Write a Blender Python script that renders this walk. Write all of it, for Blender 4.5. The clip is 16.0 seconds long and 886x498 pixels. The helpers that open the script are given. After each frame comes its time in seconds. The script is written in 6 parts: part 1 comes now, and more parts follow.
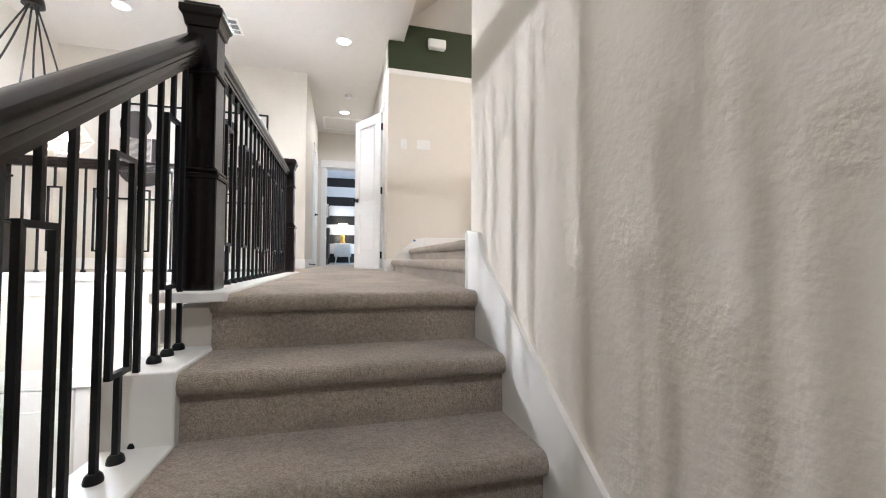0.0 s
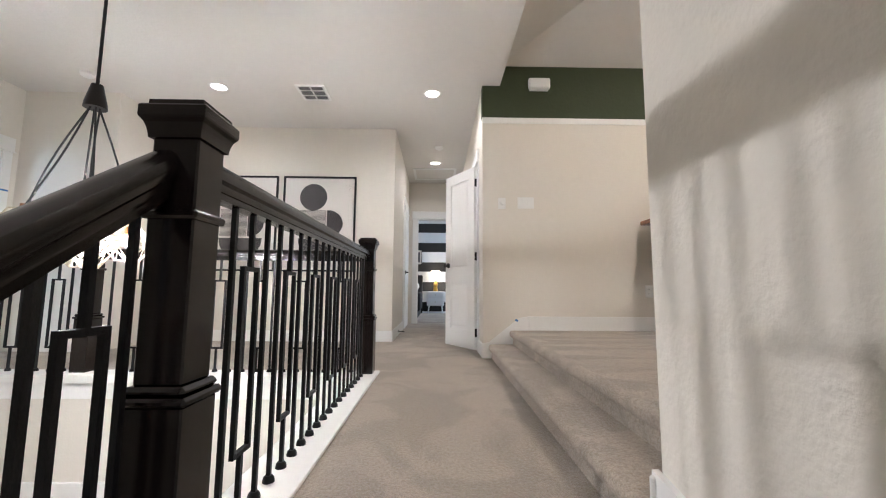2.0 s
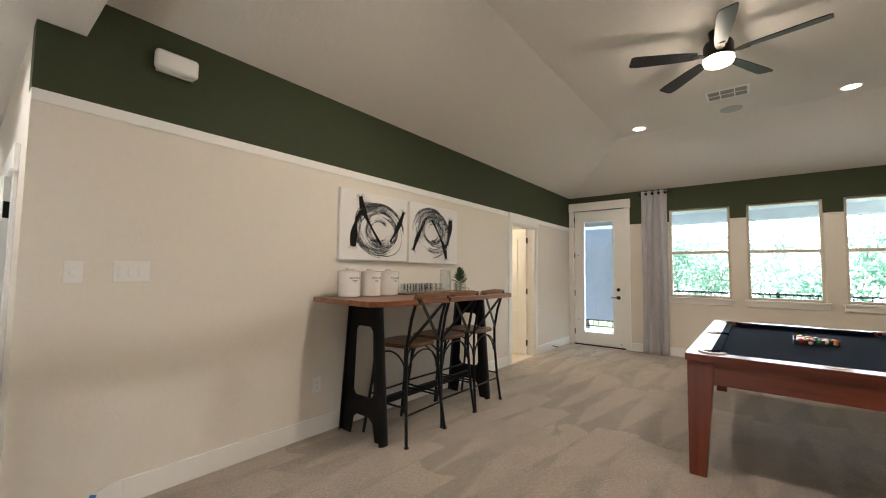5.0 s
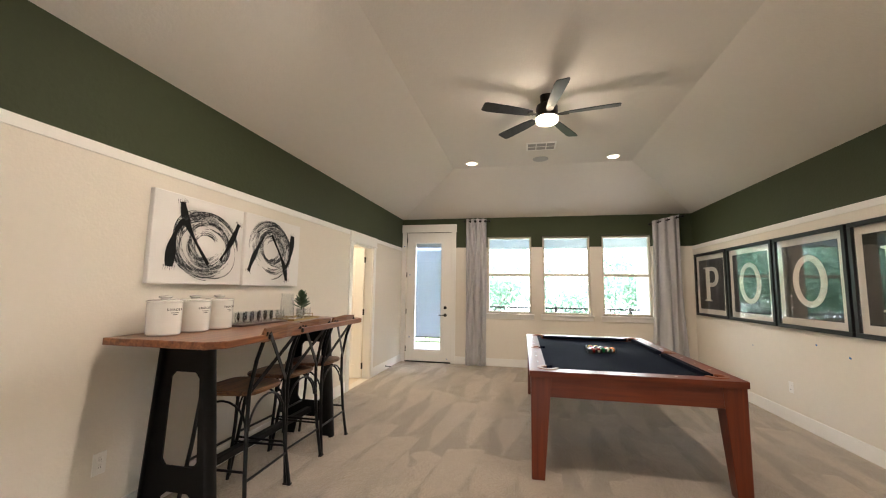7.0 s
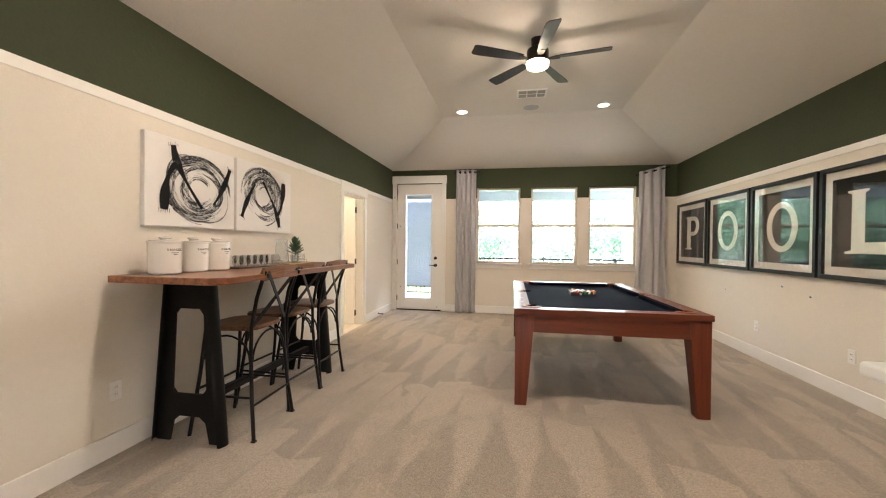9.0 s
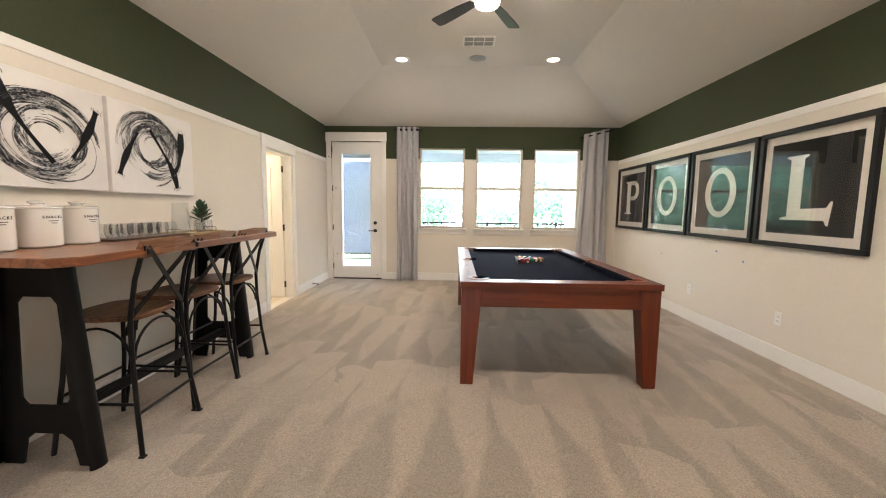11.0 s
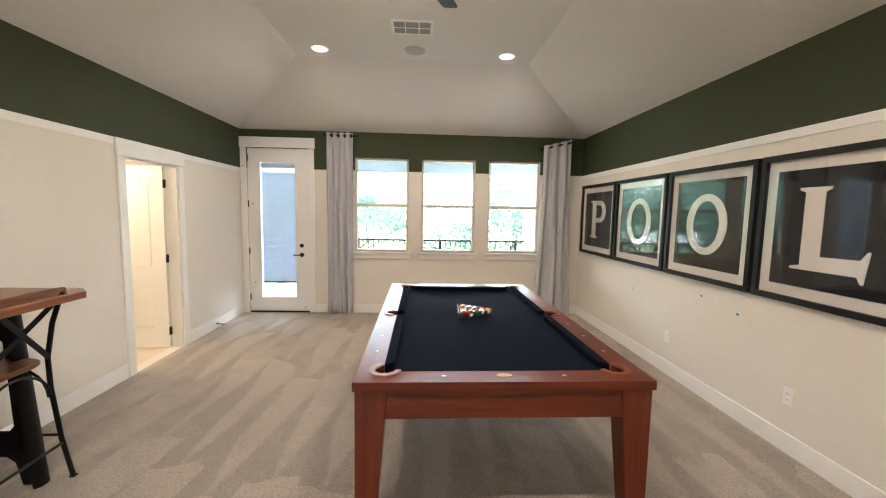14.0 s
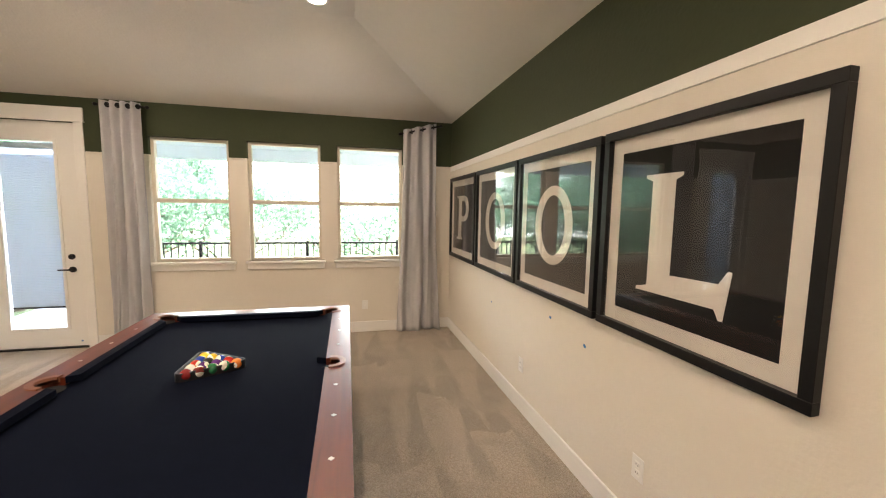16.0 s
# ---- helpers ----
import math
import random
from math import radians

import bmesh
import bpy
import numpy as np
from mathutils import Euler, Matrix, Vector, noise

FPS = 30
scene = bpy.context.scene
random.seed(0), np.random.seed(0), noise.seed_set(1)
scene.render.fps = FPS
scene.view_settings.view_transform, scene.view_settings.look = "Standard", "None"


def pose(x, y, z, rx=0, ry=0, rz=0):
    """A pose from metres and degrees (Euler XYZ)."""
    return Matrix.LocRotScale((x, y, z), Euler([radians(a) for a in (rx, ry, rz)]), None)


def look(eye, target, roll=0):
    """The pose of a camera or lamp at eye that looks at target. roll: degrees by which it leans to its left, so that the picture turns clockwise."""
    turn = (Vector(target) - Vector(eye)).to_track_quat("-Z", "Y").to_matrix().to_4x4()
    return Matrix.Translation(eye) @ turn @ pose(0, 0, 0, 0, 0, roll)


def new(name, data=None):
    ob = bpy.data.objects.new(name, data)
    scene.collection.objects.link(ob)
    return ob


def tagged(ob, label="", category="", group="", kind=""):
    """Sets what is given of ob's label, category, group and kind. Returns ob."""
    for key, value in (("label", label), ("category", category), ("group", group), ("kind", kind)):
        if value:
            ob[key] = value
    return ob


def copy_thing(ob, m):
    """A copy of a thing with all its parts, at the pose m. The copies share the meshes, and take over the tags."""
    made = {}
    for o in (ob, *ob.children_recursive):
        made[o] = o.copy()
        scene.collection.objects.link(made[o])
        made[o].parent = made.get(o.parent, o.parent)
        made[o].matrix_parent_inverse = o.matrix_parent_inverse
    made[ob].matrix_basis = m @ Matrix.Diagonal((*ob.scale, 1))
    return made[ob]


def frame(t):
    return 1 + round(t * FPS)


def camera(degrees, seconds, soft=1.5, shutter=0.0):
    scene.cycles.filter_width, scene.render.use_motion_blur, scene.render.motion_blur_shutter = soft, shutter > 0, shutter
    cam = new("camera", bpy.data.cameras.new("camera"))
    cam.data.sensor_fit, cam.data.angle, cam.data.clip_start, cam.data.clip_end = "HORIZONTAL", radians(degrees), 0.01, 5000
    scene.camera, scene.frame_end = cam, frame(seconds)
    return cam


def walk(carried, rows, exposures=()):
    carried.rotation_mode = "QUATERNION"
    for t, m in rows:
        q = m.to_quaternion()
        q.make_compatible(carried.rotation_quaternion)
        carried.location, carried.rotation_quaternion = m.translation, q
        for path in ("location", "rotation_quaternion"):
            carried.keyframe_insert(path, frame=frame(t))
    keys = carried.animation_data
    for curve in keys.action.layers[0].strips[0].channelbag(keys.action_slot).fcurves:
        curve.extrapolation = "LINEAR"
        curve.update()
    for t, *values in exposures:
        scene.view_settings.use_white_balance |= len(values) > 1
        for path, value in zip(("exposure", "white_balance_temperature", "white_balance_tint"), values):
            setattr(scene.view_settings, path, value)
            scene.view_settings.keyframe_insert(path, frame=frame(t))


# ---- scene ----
cam = camera(97.4, 16.0, 1.1)
PATH = [
    (0, (-0.008, -0.076, 0.124), (0.496, 1.858, 0.184), 0.3),
    (0.5, (-0.03, 0.103, 0.289), (0.222, 2.083, 0.418), 0.4),
    (1, (0.036, 0.264, 0.407), (0.16, 2.251, 0.592), 0.4),
    (1.5, (0.023, 0.449, 0.466), (0.067, 2.438, 0.679), 0.5),
    (2, (0.053, 0.682, 0.656), (0.083, 2.672, 0.863), 0.4),
    (2.5, (0.046, 0.931, 0.79), (0.189, 2.916, 0.989), 0.6),
    (3, (0.005, 1.113, 0.959), (0.365, 3.073, 1.123), 0.4),
    (3.5, (0.036, 1.316, 1.074), (0.679, 3.204, 1.224), 0.3),
    (4, (0.127, 1.504, 1.212), (1.092, 3.25, 1.363), 0.2),
    (4.5, (0.193, 1.67, 1.371), (1.476, 3.196, 1.525), -0.0),
    (5, (0.32, 1.799, 1.547), (1.88, 3.044, 1.667), 0.8),
    (7.5, (0.306, 2.239, 1.636), (2.266, 2.583, 1.838), 0.5),
    (8, (0.253, 2.191, 1.605), (2.217, 2.536, 1.762), 0.6),
    (8.5, (0.241, 2.226, 1.583), (2.21, 2.57, 1.663), 0.7),
    (9, (0.212, 2.188, 1.54), (2.181, 2.541, 1.519), 0.6),
    (9.5, (0.228, 2.169, 1.517), (2.199, 2.489, 1.395), 0.7),
    (11.8, (0.944, 2.23, 1.675), (2.933, 2.227, 1.47), 0.7),
    (12, (1.037, 2.212, 1.715), (3.028, 2.223, 1.517), 0.8),
    (12.5, (1.252, 2.177, 1.76), (3.242, 2.259, 1.573), 0.9),
    (13, (1.371, 2.107, 1.86), (3.36, 2.19, 1.671), 0.9),
    (13.5, (1.51, 1.987, 1.855), (3.502, 1.969, 1.667), 1.0),
    (14, (1.63, 1.862, 1.824), (3.618, 1.749, 1.637), 1.1),
    (14.5, (1.852, 1.724, 1.811), (3.832, 1.523, 1.618), 1.1),
    (15, (2.128, 1.496, 1.85), (4.093, 1.188, 1.643), 1.0),
    (15.5, (2.378, 1.104, 1.852), (4.328, 0.712, 1.642), 0.9),
    (16, (2.525, 0.738, 1.855), (4.457, 0.26, 1.656), 0.9),
]
EXPOSURES = [(0, 3.78, 5550, 12), (1.5, 3.28, 5650, 13), (3, 3.20, 5800, 13), (4, 3.18, 5900, 12), (4.5, 3.04, 6050, 12), (5, 2.93, 6150, 11), (7.5, 3.33, 6450, 14), (9, 3.39, 6550, 15), (12.5, 3.44, 6000, 13), (14.5, 3.42, 6250, 15), (16, 3.42, 6950, 17)]
walk(cam, [(t, look(eye, target, roll)) for t, eye, target, roll in PATH], EXPOSURES)

# ---------------------------------------------------------------- light
world = bpy.data.worlds.new("sky")
scene.world = world
world.use_nodes = True
wn = world.node_tree
sky = wn.nodes.new("ShaderNodeTexSky")
sky.sky_type = "NISHITA"
sky.sun_disc = False
sky.sun_elevation = radians(48)
sky.sun_rotation = radians(247)
wn.links.new(sky.outputs[0], wn.nodes["Background"].inputs[0])
wn.nodes["Background"].inputs[1].default_value = 0.15


def lamp(name, kind, power, m, color=(1, 1, 1), size=0.1, size_y=None, spot=None):
    data = bpy.data.lights.new(name, kind)
    data.energy, data.color = power, color
    if kind == "AREA":
        data.size = size
        data.shape = "DISK"
        if size_y:
            data.shape, data.size_y = "RECTANGLE", size_y
    elif kind == "SUN":
        data.angle = radians(size)
    else:
        data.shadow_soft_size = size
    if spot:
        data.spot_size, data.spot_blend = radians(spot), 0.6
    ob = new(name, data)
    ob.matrix_world = m
    return ob


WARM, SOFT = (1.0, 0.84, 0.66), (1.0, 0.94, 0.86)
lamp("sun", "SUN", 5.0, look((0, 0, 10), (7.0, 3.0, 3.0)), (1.0, 0.95, 0.88), 0.5)

COOL = (0.72, 0.86, 1.0)
FAN = (4.07, 1.975, 3.30)
LOFT_CANS = [(5.99, 2.96), (5.99, 0.96), (2.30, 2.96), (2.30, 0.96)]
# last entry: an unseen can added over the stairs to light their wall
HALL_CANS_AND_FILL = [(-0.015, 4.70), (-2.26, 4.62), (0.01, 7.03), (-0.1, -1.2)]
PENDANT = (-1.77, 2.69, 0.90)
for cx, cy in LOFT_CANS:
    lamp("can_light", "SPOT", 13 if cx < 4 else 8.5, look((cx, cy, 3.50), (cx, cy, 0)), WARM, 0.06, spot=172)
# the stronger lamp at negative y is the added stair fill
for cx, cy in HALL_CANS_AND_FILL:
    lamp("can_light", "SPOT", 4.2 if cy > 0 else 10, look((cx, cy, 2.74), (cx, cy, 0)), SOFT, 0.06, spot=166)
lamp("fan_light", "POINT", 1.3, pose(FAN[0], FAN[1], FAN[2] - 0.17), WARM, 0.07)
for i in (1, 3, 5):
    a = 2 * math.pi * i / 6 + 0.3
    lamp("pendant_light", "POINT", 6.4, pose(PENDANT[0] + 0.24 * math.cos(a), PENDANT[1] + 0.24 * math.sin(a), PENDANT[2] - 0.055), SOFT, 0.018)
lamp("door_light", "AREA", 4.0, look((7.80, 4.0, 1.47), (0, 4.0, 0.0)), COOL, 0.5, 1.95)
# added area lamp stands in for daylight; no window is built in the bedroom
lamp("bedroom_fill_light", "AREA", 7.5, look((2.3, 11.0, 1.5), (-2, 10.8, 0.4)), COOL, 1.5, 1.4)
# cool fill added to make the side room look daylit, without any window
lamp("side_room_fill_light", "AREA", 6, look((-6.2, 2.75, 1.5), (-5.4, 5.0, 0.8)), COOL, 1.2, 1.3)
lamp("bath_light", "POINT", 7.5, pose(5.6, 5.6, 2.4), (1.0, 0.82, 0.55), 0.12)

# ---------------------------------------------------------------- materials
def material(name, color, rough=0.6, metal=0.0, vary=0.08, scale=6.0, bump=0.0, bump_scale=60.0, spec=0.5, coat=0.0, detail=4.0, per_object=0.0):
    """Paint, cloth or metal with two scales of variation and a fine relief."""
    m = bpy.data.materials.new(name)
    m.use_nodes = True
    t, b = m.node_tree, m.node_tree.nodes["Principled BSDF"]
    b.inputs["Roughness"].default_value = rough
    b.inputs["Metallic"].default_value = metal
    b.inputs["Specular IOR Level"].default_value = spec
    b.inputs["Coat Weight"].default_value = coat
    b.inputs["Coat Roughness"].default_value = 0.08
    co = t.nodes.new("ShaderNodeTexCoord")
    n1 = t.nodes.new("ShaderNodeTexNoise")
    n1.inputs["Scale"].default_value, n1.inputs["Detail"].default_value = scale, detail
    n2 = t.nodes.new("ShaderNodeTexNoise")
    n2.inputs["Scale"].default_value, n2.inputs["Detail"].default_value = scale * 14, 3
    for n in (n1, n2):
        t.links.new(co.outputs["Object"], n.inputs["Vector"])
    mixv = t.nodes.new("ShaderNodeMath")
    mixv.operation = "ADD"
    t.links.new(n1.outputs[0], mixv.inputs[0])
    t.links.new(n2.outputs[0], mixv.inputs[1])
    ramp = t.nodes.new("ShaderNodeMapRange")
    ramp.inputs[1].default_value, ramp.inputs[2].default_value = 0.6, 1.4
    ramp.inputs[3].default_value, ramp.inputs[4].default_value = 1 - vary, 1 + vary
    t.links.new(mixv.outputs[0], ramp.inputs[0])
    mul = t.nodes.new("ShaderNodeVectorMath")
    mul.operation = "SCALE"
    mul.inputs[0].default_value = color
    t.links.new(ramp.outputs[0], mul.inputs["Scale"])
    t.links.new(mul.outputs[0], b.inputs["Base Color"])
    if bump:
        n3 = t.nodes.new("ShaderNodeTexNoise")
        n3.inputs["Scale"].default_value, n3.inputs["Detail"].default_value = bump_scale, 5
        t.links.new(co.outputs["Object"], n3.inputs["Vector"])
        bp = t.nodes.new("ShaderNodeBump")
        bp.inputs["Strength"].default_value, bp.inputs["Distance"].default_value = bump, 0.01
        t.links.new(n3.outputs[0], bp.inputs["Height"])
        t.links.new(bp.outputs[0], b.inputs["Normal"])
    return m


def wood(name, dark, light, rough=0.35, coat=0.2, axis=0, scale=1.0, bump=0.05):
    """Wood with grain stretched along one axis of the object."""
    m = bpy.data.materials.new(name)
    m.use_nodes = True
    t, b = m.node_tree, m.node_tree.nodes["Principled BSDF"]
    b.inputs["Roughness"].default_value = rough
    b.inputs["Coat Weight"].default_value = coat
    b.inputs["Coat Roughness"].default_value = 0.12
    co = t.nodes.new("ShaderNodeTexCoord")
    mp = t.nodes.new("ShaderNodeMapping")
    sc = [22.0 * scale] * 3
    sc[axis] = 1.3 * scale
    mp.inputs["Scale"].default_value = sc
    t.links.new(co.outputs["Object"], mp.inputs[0])
    n1 = t.nodes.new("ShaderNodeTexNoise")
    n1.inputs["Scale"].default_value, n1.inputs["Detail"].default_value, n1.inputs["Distortion"].default_value = 1.6, 7, 0.6
    t.links.new(mp.outputs[0], n1.inputs["Vector"])
    ramp = t.nodes.new("ShaderNodeValToRGB")
    ramp.color_ramp.elements[0].position, ramp.color_ramp.elements[1].position = 0.34, 0.68
    ramp.color_ramp.elements[0].color, ramp.color_ramp.elements[1].color = (*dark, 1), (*light, 1)
    t.links.new(n1.outputs[0], ramp.inputs[0])
    t.links.new(ramp.outputs[0], b.inputs["Base Color"])
    bp = t.nodes.new("ShaderNodeBump")
    bp.inputs["Strength"].default_value, bp.inputs["Distance"].default_value = bump, 0.004
    t.links.new(n1.outputs[0], bp.inputs["Height"])
    t.links.new(bp.outputs[0], b.inputs["Normal"])
    return m


def carpet_material(name, low, high, strokes=False):
    """Cut-pile carpet: tufts, and a nap brushed into blotches or into the tapering strokes of a vacuum cleaner."""
    m = bpy.data.materials.new(name)
    m.use_nodes = True
    t, b = m.node_tree, m.node_tree.nodes["Principled BSDF"]
    b.inputs["Roughness"].default_value = 0.95
    b.inputs["Specular IOR Level"].default_value = 0.1
    b.inputs["Sheen Weight"].default_value = 0.25
    co = t.nodes.new("ShaderNodeTexCoord").outputs["Object"]

    def noise(scale, detail, distortion=0.0, vector=co):
        n = t.nodes.new("ShaderNodeTexNoise")
        n.inputs["Scale"].default_value, n.inputs["Detail"].default_value, n.inputs["Distortion"].default_value = scale, detail, distortion
        t.links.new(vector, n.inputs["Vector"])
        return n.outputs[0]

    def calc(op, *args):
        n = t.nodes.new("ShaderNodeMath")
        n.operation = op
        for k, a in enumerate(args):
            if isinstance(a, (int, float)):
                n.inputs[k].default_value = a
            else:
                t.links.new(a, n.inputs[k])
        return n.outputs[0]

    def step(value, lo, hi, a, c):
        n = t.nodes.new("ShaderNodeMapRange")
        n.interpolation_type = "SMOOTHSTEP"
        for k, v in enumerate((lo, hi, a, c)):
            n.inputs[k + 1].default_value = v
        t.links.new(value, n.inputs[0])
        return n.outputs[0]

    fine, mid = noise(240, 3), noise(80, 4)
    blotch = noise(1.9, 3, 1.2)
    if strokes:
        mp = t.nodes.new("ShaderNodeMapping")
        mp.inputs["Rotation"].default_value = (0, 0, 0.06)
        t.links.new(co, mp.inputs[0])
        xyz = t.nodes.new("ShaderNodeSeparateXYZ")
        t.links.new(mp.outputs[0], xyz.inputs[0])
        bend = noise(0.45, 1)
        lane = calc("MULTIPLY", calc("ADD", xyz.outputs[1], calc("MULTIPLY", bend, 0.30)), 3.1)
        rnd = t.nodes.new("ShaderNodeTexWhiteNoise")
        rnd.noise_dimensions = "1D"
        t.links.new(calc("FLOOR", lane), rnd.inputs["W"])
        tri = calc("ABSOLUTE", calc("SUBTRACT", calc("FRACT", lane), 0.5))
        run = calc("FRACT", calc("ADD", calc("ADD", calc("MULTIPLY", xyz.outputs[0], 0.62), calc("MULTIPLY", rnd.outputs[0], 0.7)), noise(1.1, 2)))
        ragged = calc("MULTIPLY", calc("SUBTRACT", noise(9, 3), 0.5), 0.16)
        wedge = step(calc("ADD", calc("SUBTRACT", calc("MULTIPLY", run, 0.60), tri), ragged), -0.09, 0.09, low, high)
        worn = step(blotch, 0.44, 0.64, 0.0, 0.85)
        mixn = t.nodes.new("ShaderNodeMix")
        t.links.new(worn, mixn.inputs[0])
        t.links.new(wedge, mixn.inputs[2])
        mixn.inputs[3].default_value = (low + high) / 2
        nap = mixn.outputs[0]
    else:
        nap = step(blotch, 0.42, 0.58, low, high)
    add = t.nodes.new("ShaderNodeMix")
    add.inputs[0].default_value = 0.42
    t.links.new(fine, add.inputs[2])
    t.links.new(mid, add.inputs[3])
    ramp = t.nodes.new("ShaderNodeValToRGB")
    ramp.color_ramp.elements[0].position, ramp.color_ramp.elements[1].position = 0.30, 0.70
    ramp.color_ramp.elements[0].color, ramp.color_ramp.elements[1].color = (0.23, 0.19, 0.145, 1), (0.57, 0.495, 0.405, 1)
    t.links.new(add.outputs[0], ramp.inputs[0])
    mul = t.nodes.new("ShaderNodeVectorMath")
    mul.operation = "SCALE"
    t.links.new(ramp.outputs[0], mul.inputs[0])
    t.links.new(nap, mul.inputs["Scale"])
    t.links.new(mul.outputs[0], b.inputs["Base Color"])
    bp = t.nodes.new("ShaderNodeBump")
    bp.inputs["Strength"].default_value, bp.inputs["Distance"].default_value = 1.0, 0.018
    t.links.new(add.outputs[0], bp.inputs["Height"])
    t.links.new(bp.outputs[0], b.inputs["Normal"])
    return m


def glass(name, tint=(1, 1, 1), rough=0.0, low=0.05, power=2.8):
    """Thin clear sheet: mostly see-through with a mirror sheen."""
    m = bpy.data.materials.new(name)
    m.use_nodes = True
    t = m.node_tree
    t.nodes.remove(t.nodes["Principled BSDF"])
    tr = t.nodes.new("ShaderNodeBsdfTransparent")
    tr.inputs[0].default_value = (*tint, 1)
    gl = t.nodes.new("ShaderNodeBsdfGlossy")
    gl.inputs["Roughness"].default_value = rough
    lw = t.nodes.new("ShaderNodeLayerWeight")
    lw.inputs[0].default_value = 0.5
    pw = t.nodes.new("ShaderNodeMath")
    pw.operation = "POWER"
    pw.inputs[1].default_value = power
    t.links.new(lw.outputs["Facing"], pw.inputs[0])
    fr = t.nodes.new("ShaderNodeMapRange")
    fr.inputs[3].default_value, fr.inputs[4].default_value = low, 1.0
    t.links.new(pw.outputs[0], fr.inputs[0])
    mx = t.nodes.new("ShaderNodeMixShader")
    t.links.new(fr.outputs[0], mx.inputs[0])
    t.links.new(tr.outputs[0], mx.inputs[1])
    t.links.new(gl.outputs[0], mx.inputs[2])
    t.links.new(mx.outputs[0], t.nodes["Material Output"].inputs[0])
    return m


def glow(name, color, strength):
    m = bpy.data.materials.new(name)
    m.use_nodes = True
    b = m.node_tree.nodes["Principled BSDF"]
    b.inputs["Base Color"].default_value = (0.9, 0.9, 0.9, 1)
    b.inputs["Emission Color"].default_value = (*color, 1)
    b.inputs["Emission Strength"].default_value = strength
    return m


WALL = material("wall_paint", (0.71, 0.665, 0.59), 0.75, vary=0.02, scale=1.5, bump=0.15, bump_scale=60, spec=0.25)
STAIRWALL = material("textured_wall_paint", (0.71, 0.665, 0.59), 0.75, vary=0.02, scale=1.5, bump=0.34, bump_scale=48, spec=0.25)
GREEN = material("green_paint", (0.042, 0.053, 0.026), 0.7, vary=0.06, scale=1.5, bump=0.25, bump_scale=45, spec=0.25)
CEIL = material("ceiling_paint", (0.70, 0.67, 0.625), 0.85, vary=0.02, scale=1.2, bump=0.25, bump_scale=50, spec=0.2)
TRIM = material("trim_paint", (0.80, 0.79, 0.76), 0.4, vary=0.02, scale=3, bump=0.03, bump_scale=30)
CARPET = carpet_material("carpet", 0.94, 1.14)
LOFTCARPET = carpet_material("loft_carpet", 0.88, 1.16, True)
ESPRESSO = wood("espresso_wood", (0.0035, 0.0025, 0.0022), (0.012, 0.008, 0.0065), 0.22, 0.12, 2, 1.4)
ESPRESSO.node_tree.nodes["Principled BSDF"].inputs["Specular IOR Level"].default_value = 0.3
IRON = material("black_iron", (0.0045, 0.0045, 0.005), 0.42, 0.0, 0.2, 20, 0.1, 120, spec=0.24)
CHERRY = wood("cherry_wood", (0.088, 0.0112, 0.0021), (0.140, 0.0205, 0.0036), 0.36, 0.10, 0, 0.8)
CHERRY_Y = wood("cherry_wood_cross", (0.088, 0.0112, 0.0021), (0.140, 0.0205, 0.0036), 0.36, 0.10, 1, 0.8)
CHERRY_Z = wood("cherry_wood_upright", (0.088, 0.0112, 0.0021), (0.140, 0.0205, 0.0036), 0.36, 0.10, 2, 0.8)
FELT = material("navy_felt", (0.0036, 0.0056, 0.0135), 0.95, vary=0.12, scale=20, bump=0.2, bump_scale=400, spec=0.04)
BARWOOD = wood("acacia_wood", (0.11, 0.032, 0.010), (0.29, 0.105, 0.036), 0.32, 0.3, 0, 1.0)
SEATWOOD = wood("elm_wood", (0.060, 0.024, 0.010), (0.25, 0.112, 0.046), 0.45, 0.15, 0, 1.5)
PLASTIC = material("white_plastic", (0.78, 0.77, 0.74), 0.35, vary=0.01)


# ---------------------------------------------------------------- builders
def box(bm, x0, x1, y0, y1, z0, z1, bevel=0.0, m=None, seg=1):
    r = bmesh.ops.create_cube(bm, size=1)
    vs = r["verts"]
    bmesh.ops.transform(bm, verts=vs, matrix=Matrix.Translation(((x0 + x1) / 2, (y0 + y1) / 2, (z0 + z1) / 2)) @ Matrix.Diagonal((abs(x1 - x0), abs(y1 - y0), abs(z1 - z0), 1)))
    if bevel:
        es = list({e for v in vs for e in v.link_edges})
        r2 = bmesh.ops.bevel(bm, geom=es, offset=bevel, segments=seg, profile=0.5, affect="EDGES")
        vs = list({v for f in r2["faces"] for v in f.verts} | {v for v in vs if v.is_valid})
    if m is not None:
        bmesh.ops.transform(bm, verts=[v for v in vs if v.is_valid], matrix=m)
    return vs


def tube(bm, a, b, r0, r1=None, n=10, cap=True):
    """A round bar from a to b."""
    a, b = Vector(a), Vector(b)
    d = b - a
    m = Matrix.Translation((a + b) / 2) @ d.to_track_quat("Z", "Y").to_matrix().to_4x4()
    return bmesh.ops.create_cone(bm, cap_ends=cap, segments=n, radius1=r0, radius2=r0 if r1 is None else r1, depth=d.length, matrix=m)["verts"]


def lathe(bm, profile, n=24, m=None):
    """Turns (radius, height) pairs about z."""
    rings = []
    for r, z in profile:
        rings.append([bm.verts.new((r * math.cos(2 * math.pi * i / n), r * math.sin(2 * math.pi * i / n), z)) for i in range(n)])
    for a, b in zip(rings, rings[1:]):
        for i in range(n):
            bm.faces.new((a[i], a[(i + 1) % n], b[(i + 1) % n], b[i]))
    if profile[0][0] > 1e-4:
        bm.faces.new(rings[0][::-1])
    if profile[-1][0] > 1e-4:
        bm.faces.new(rings[-1])
    if m is not None:
        bmesh.ops.transform(bm, verts=[v for r in rings for v in r], matrix=m)


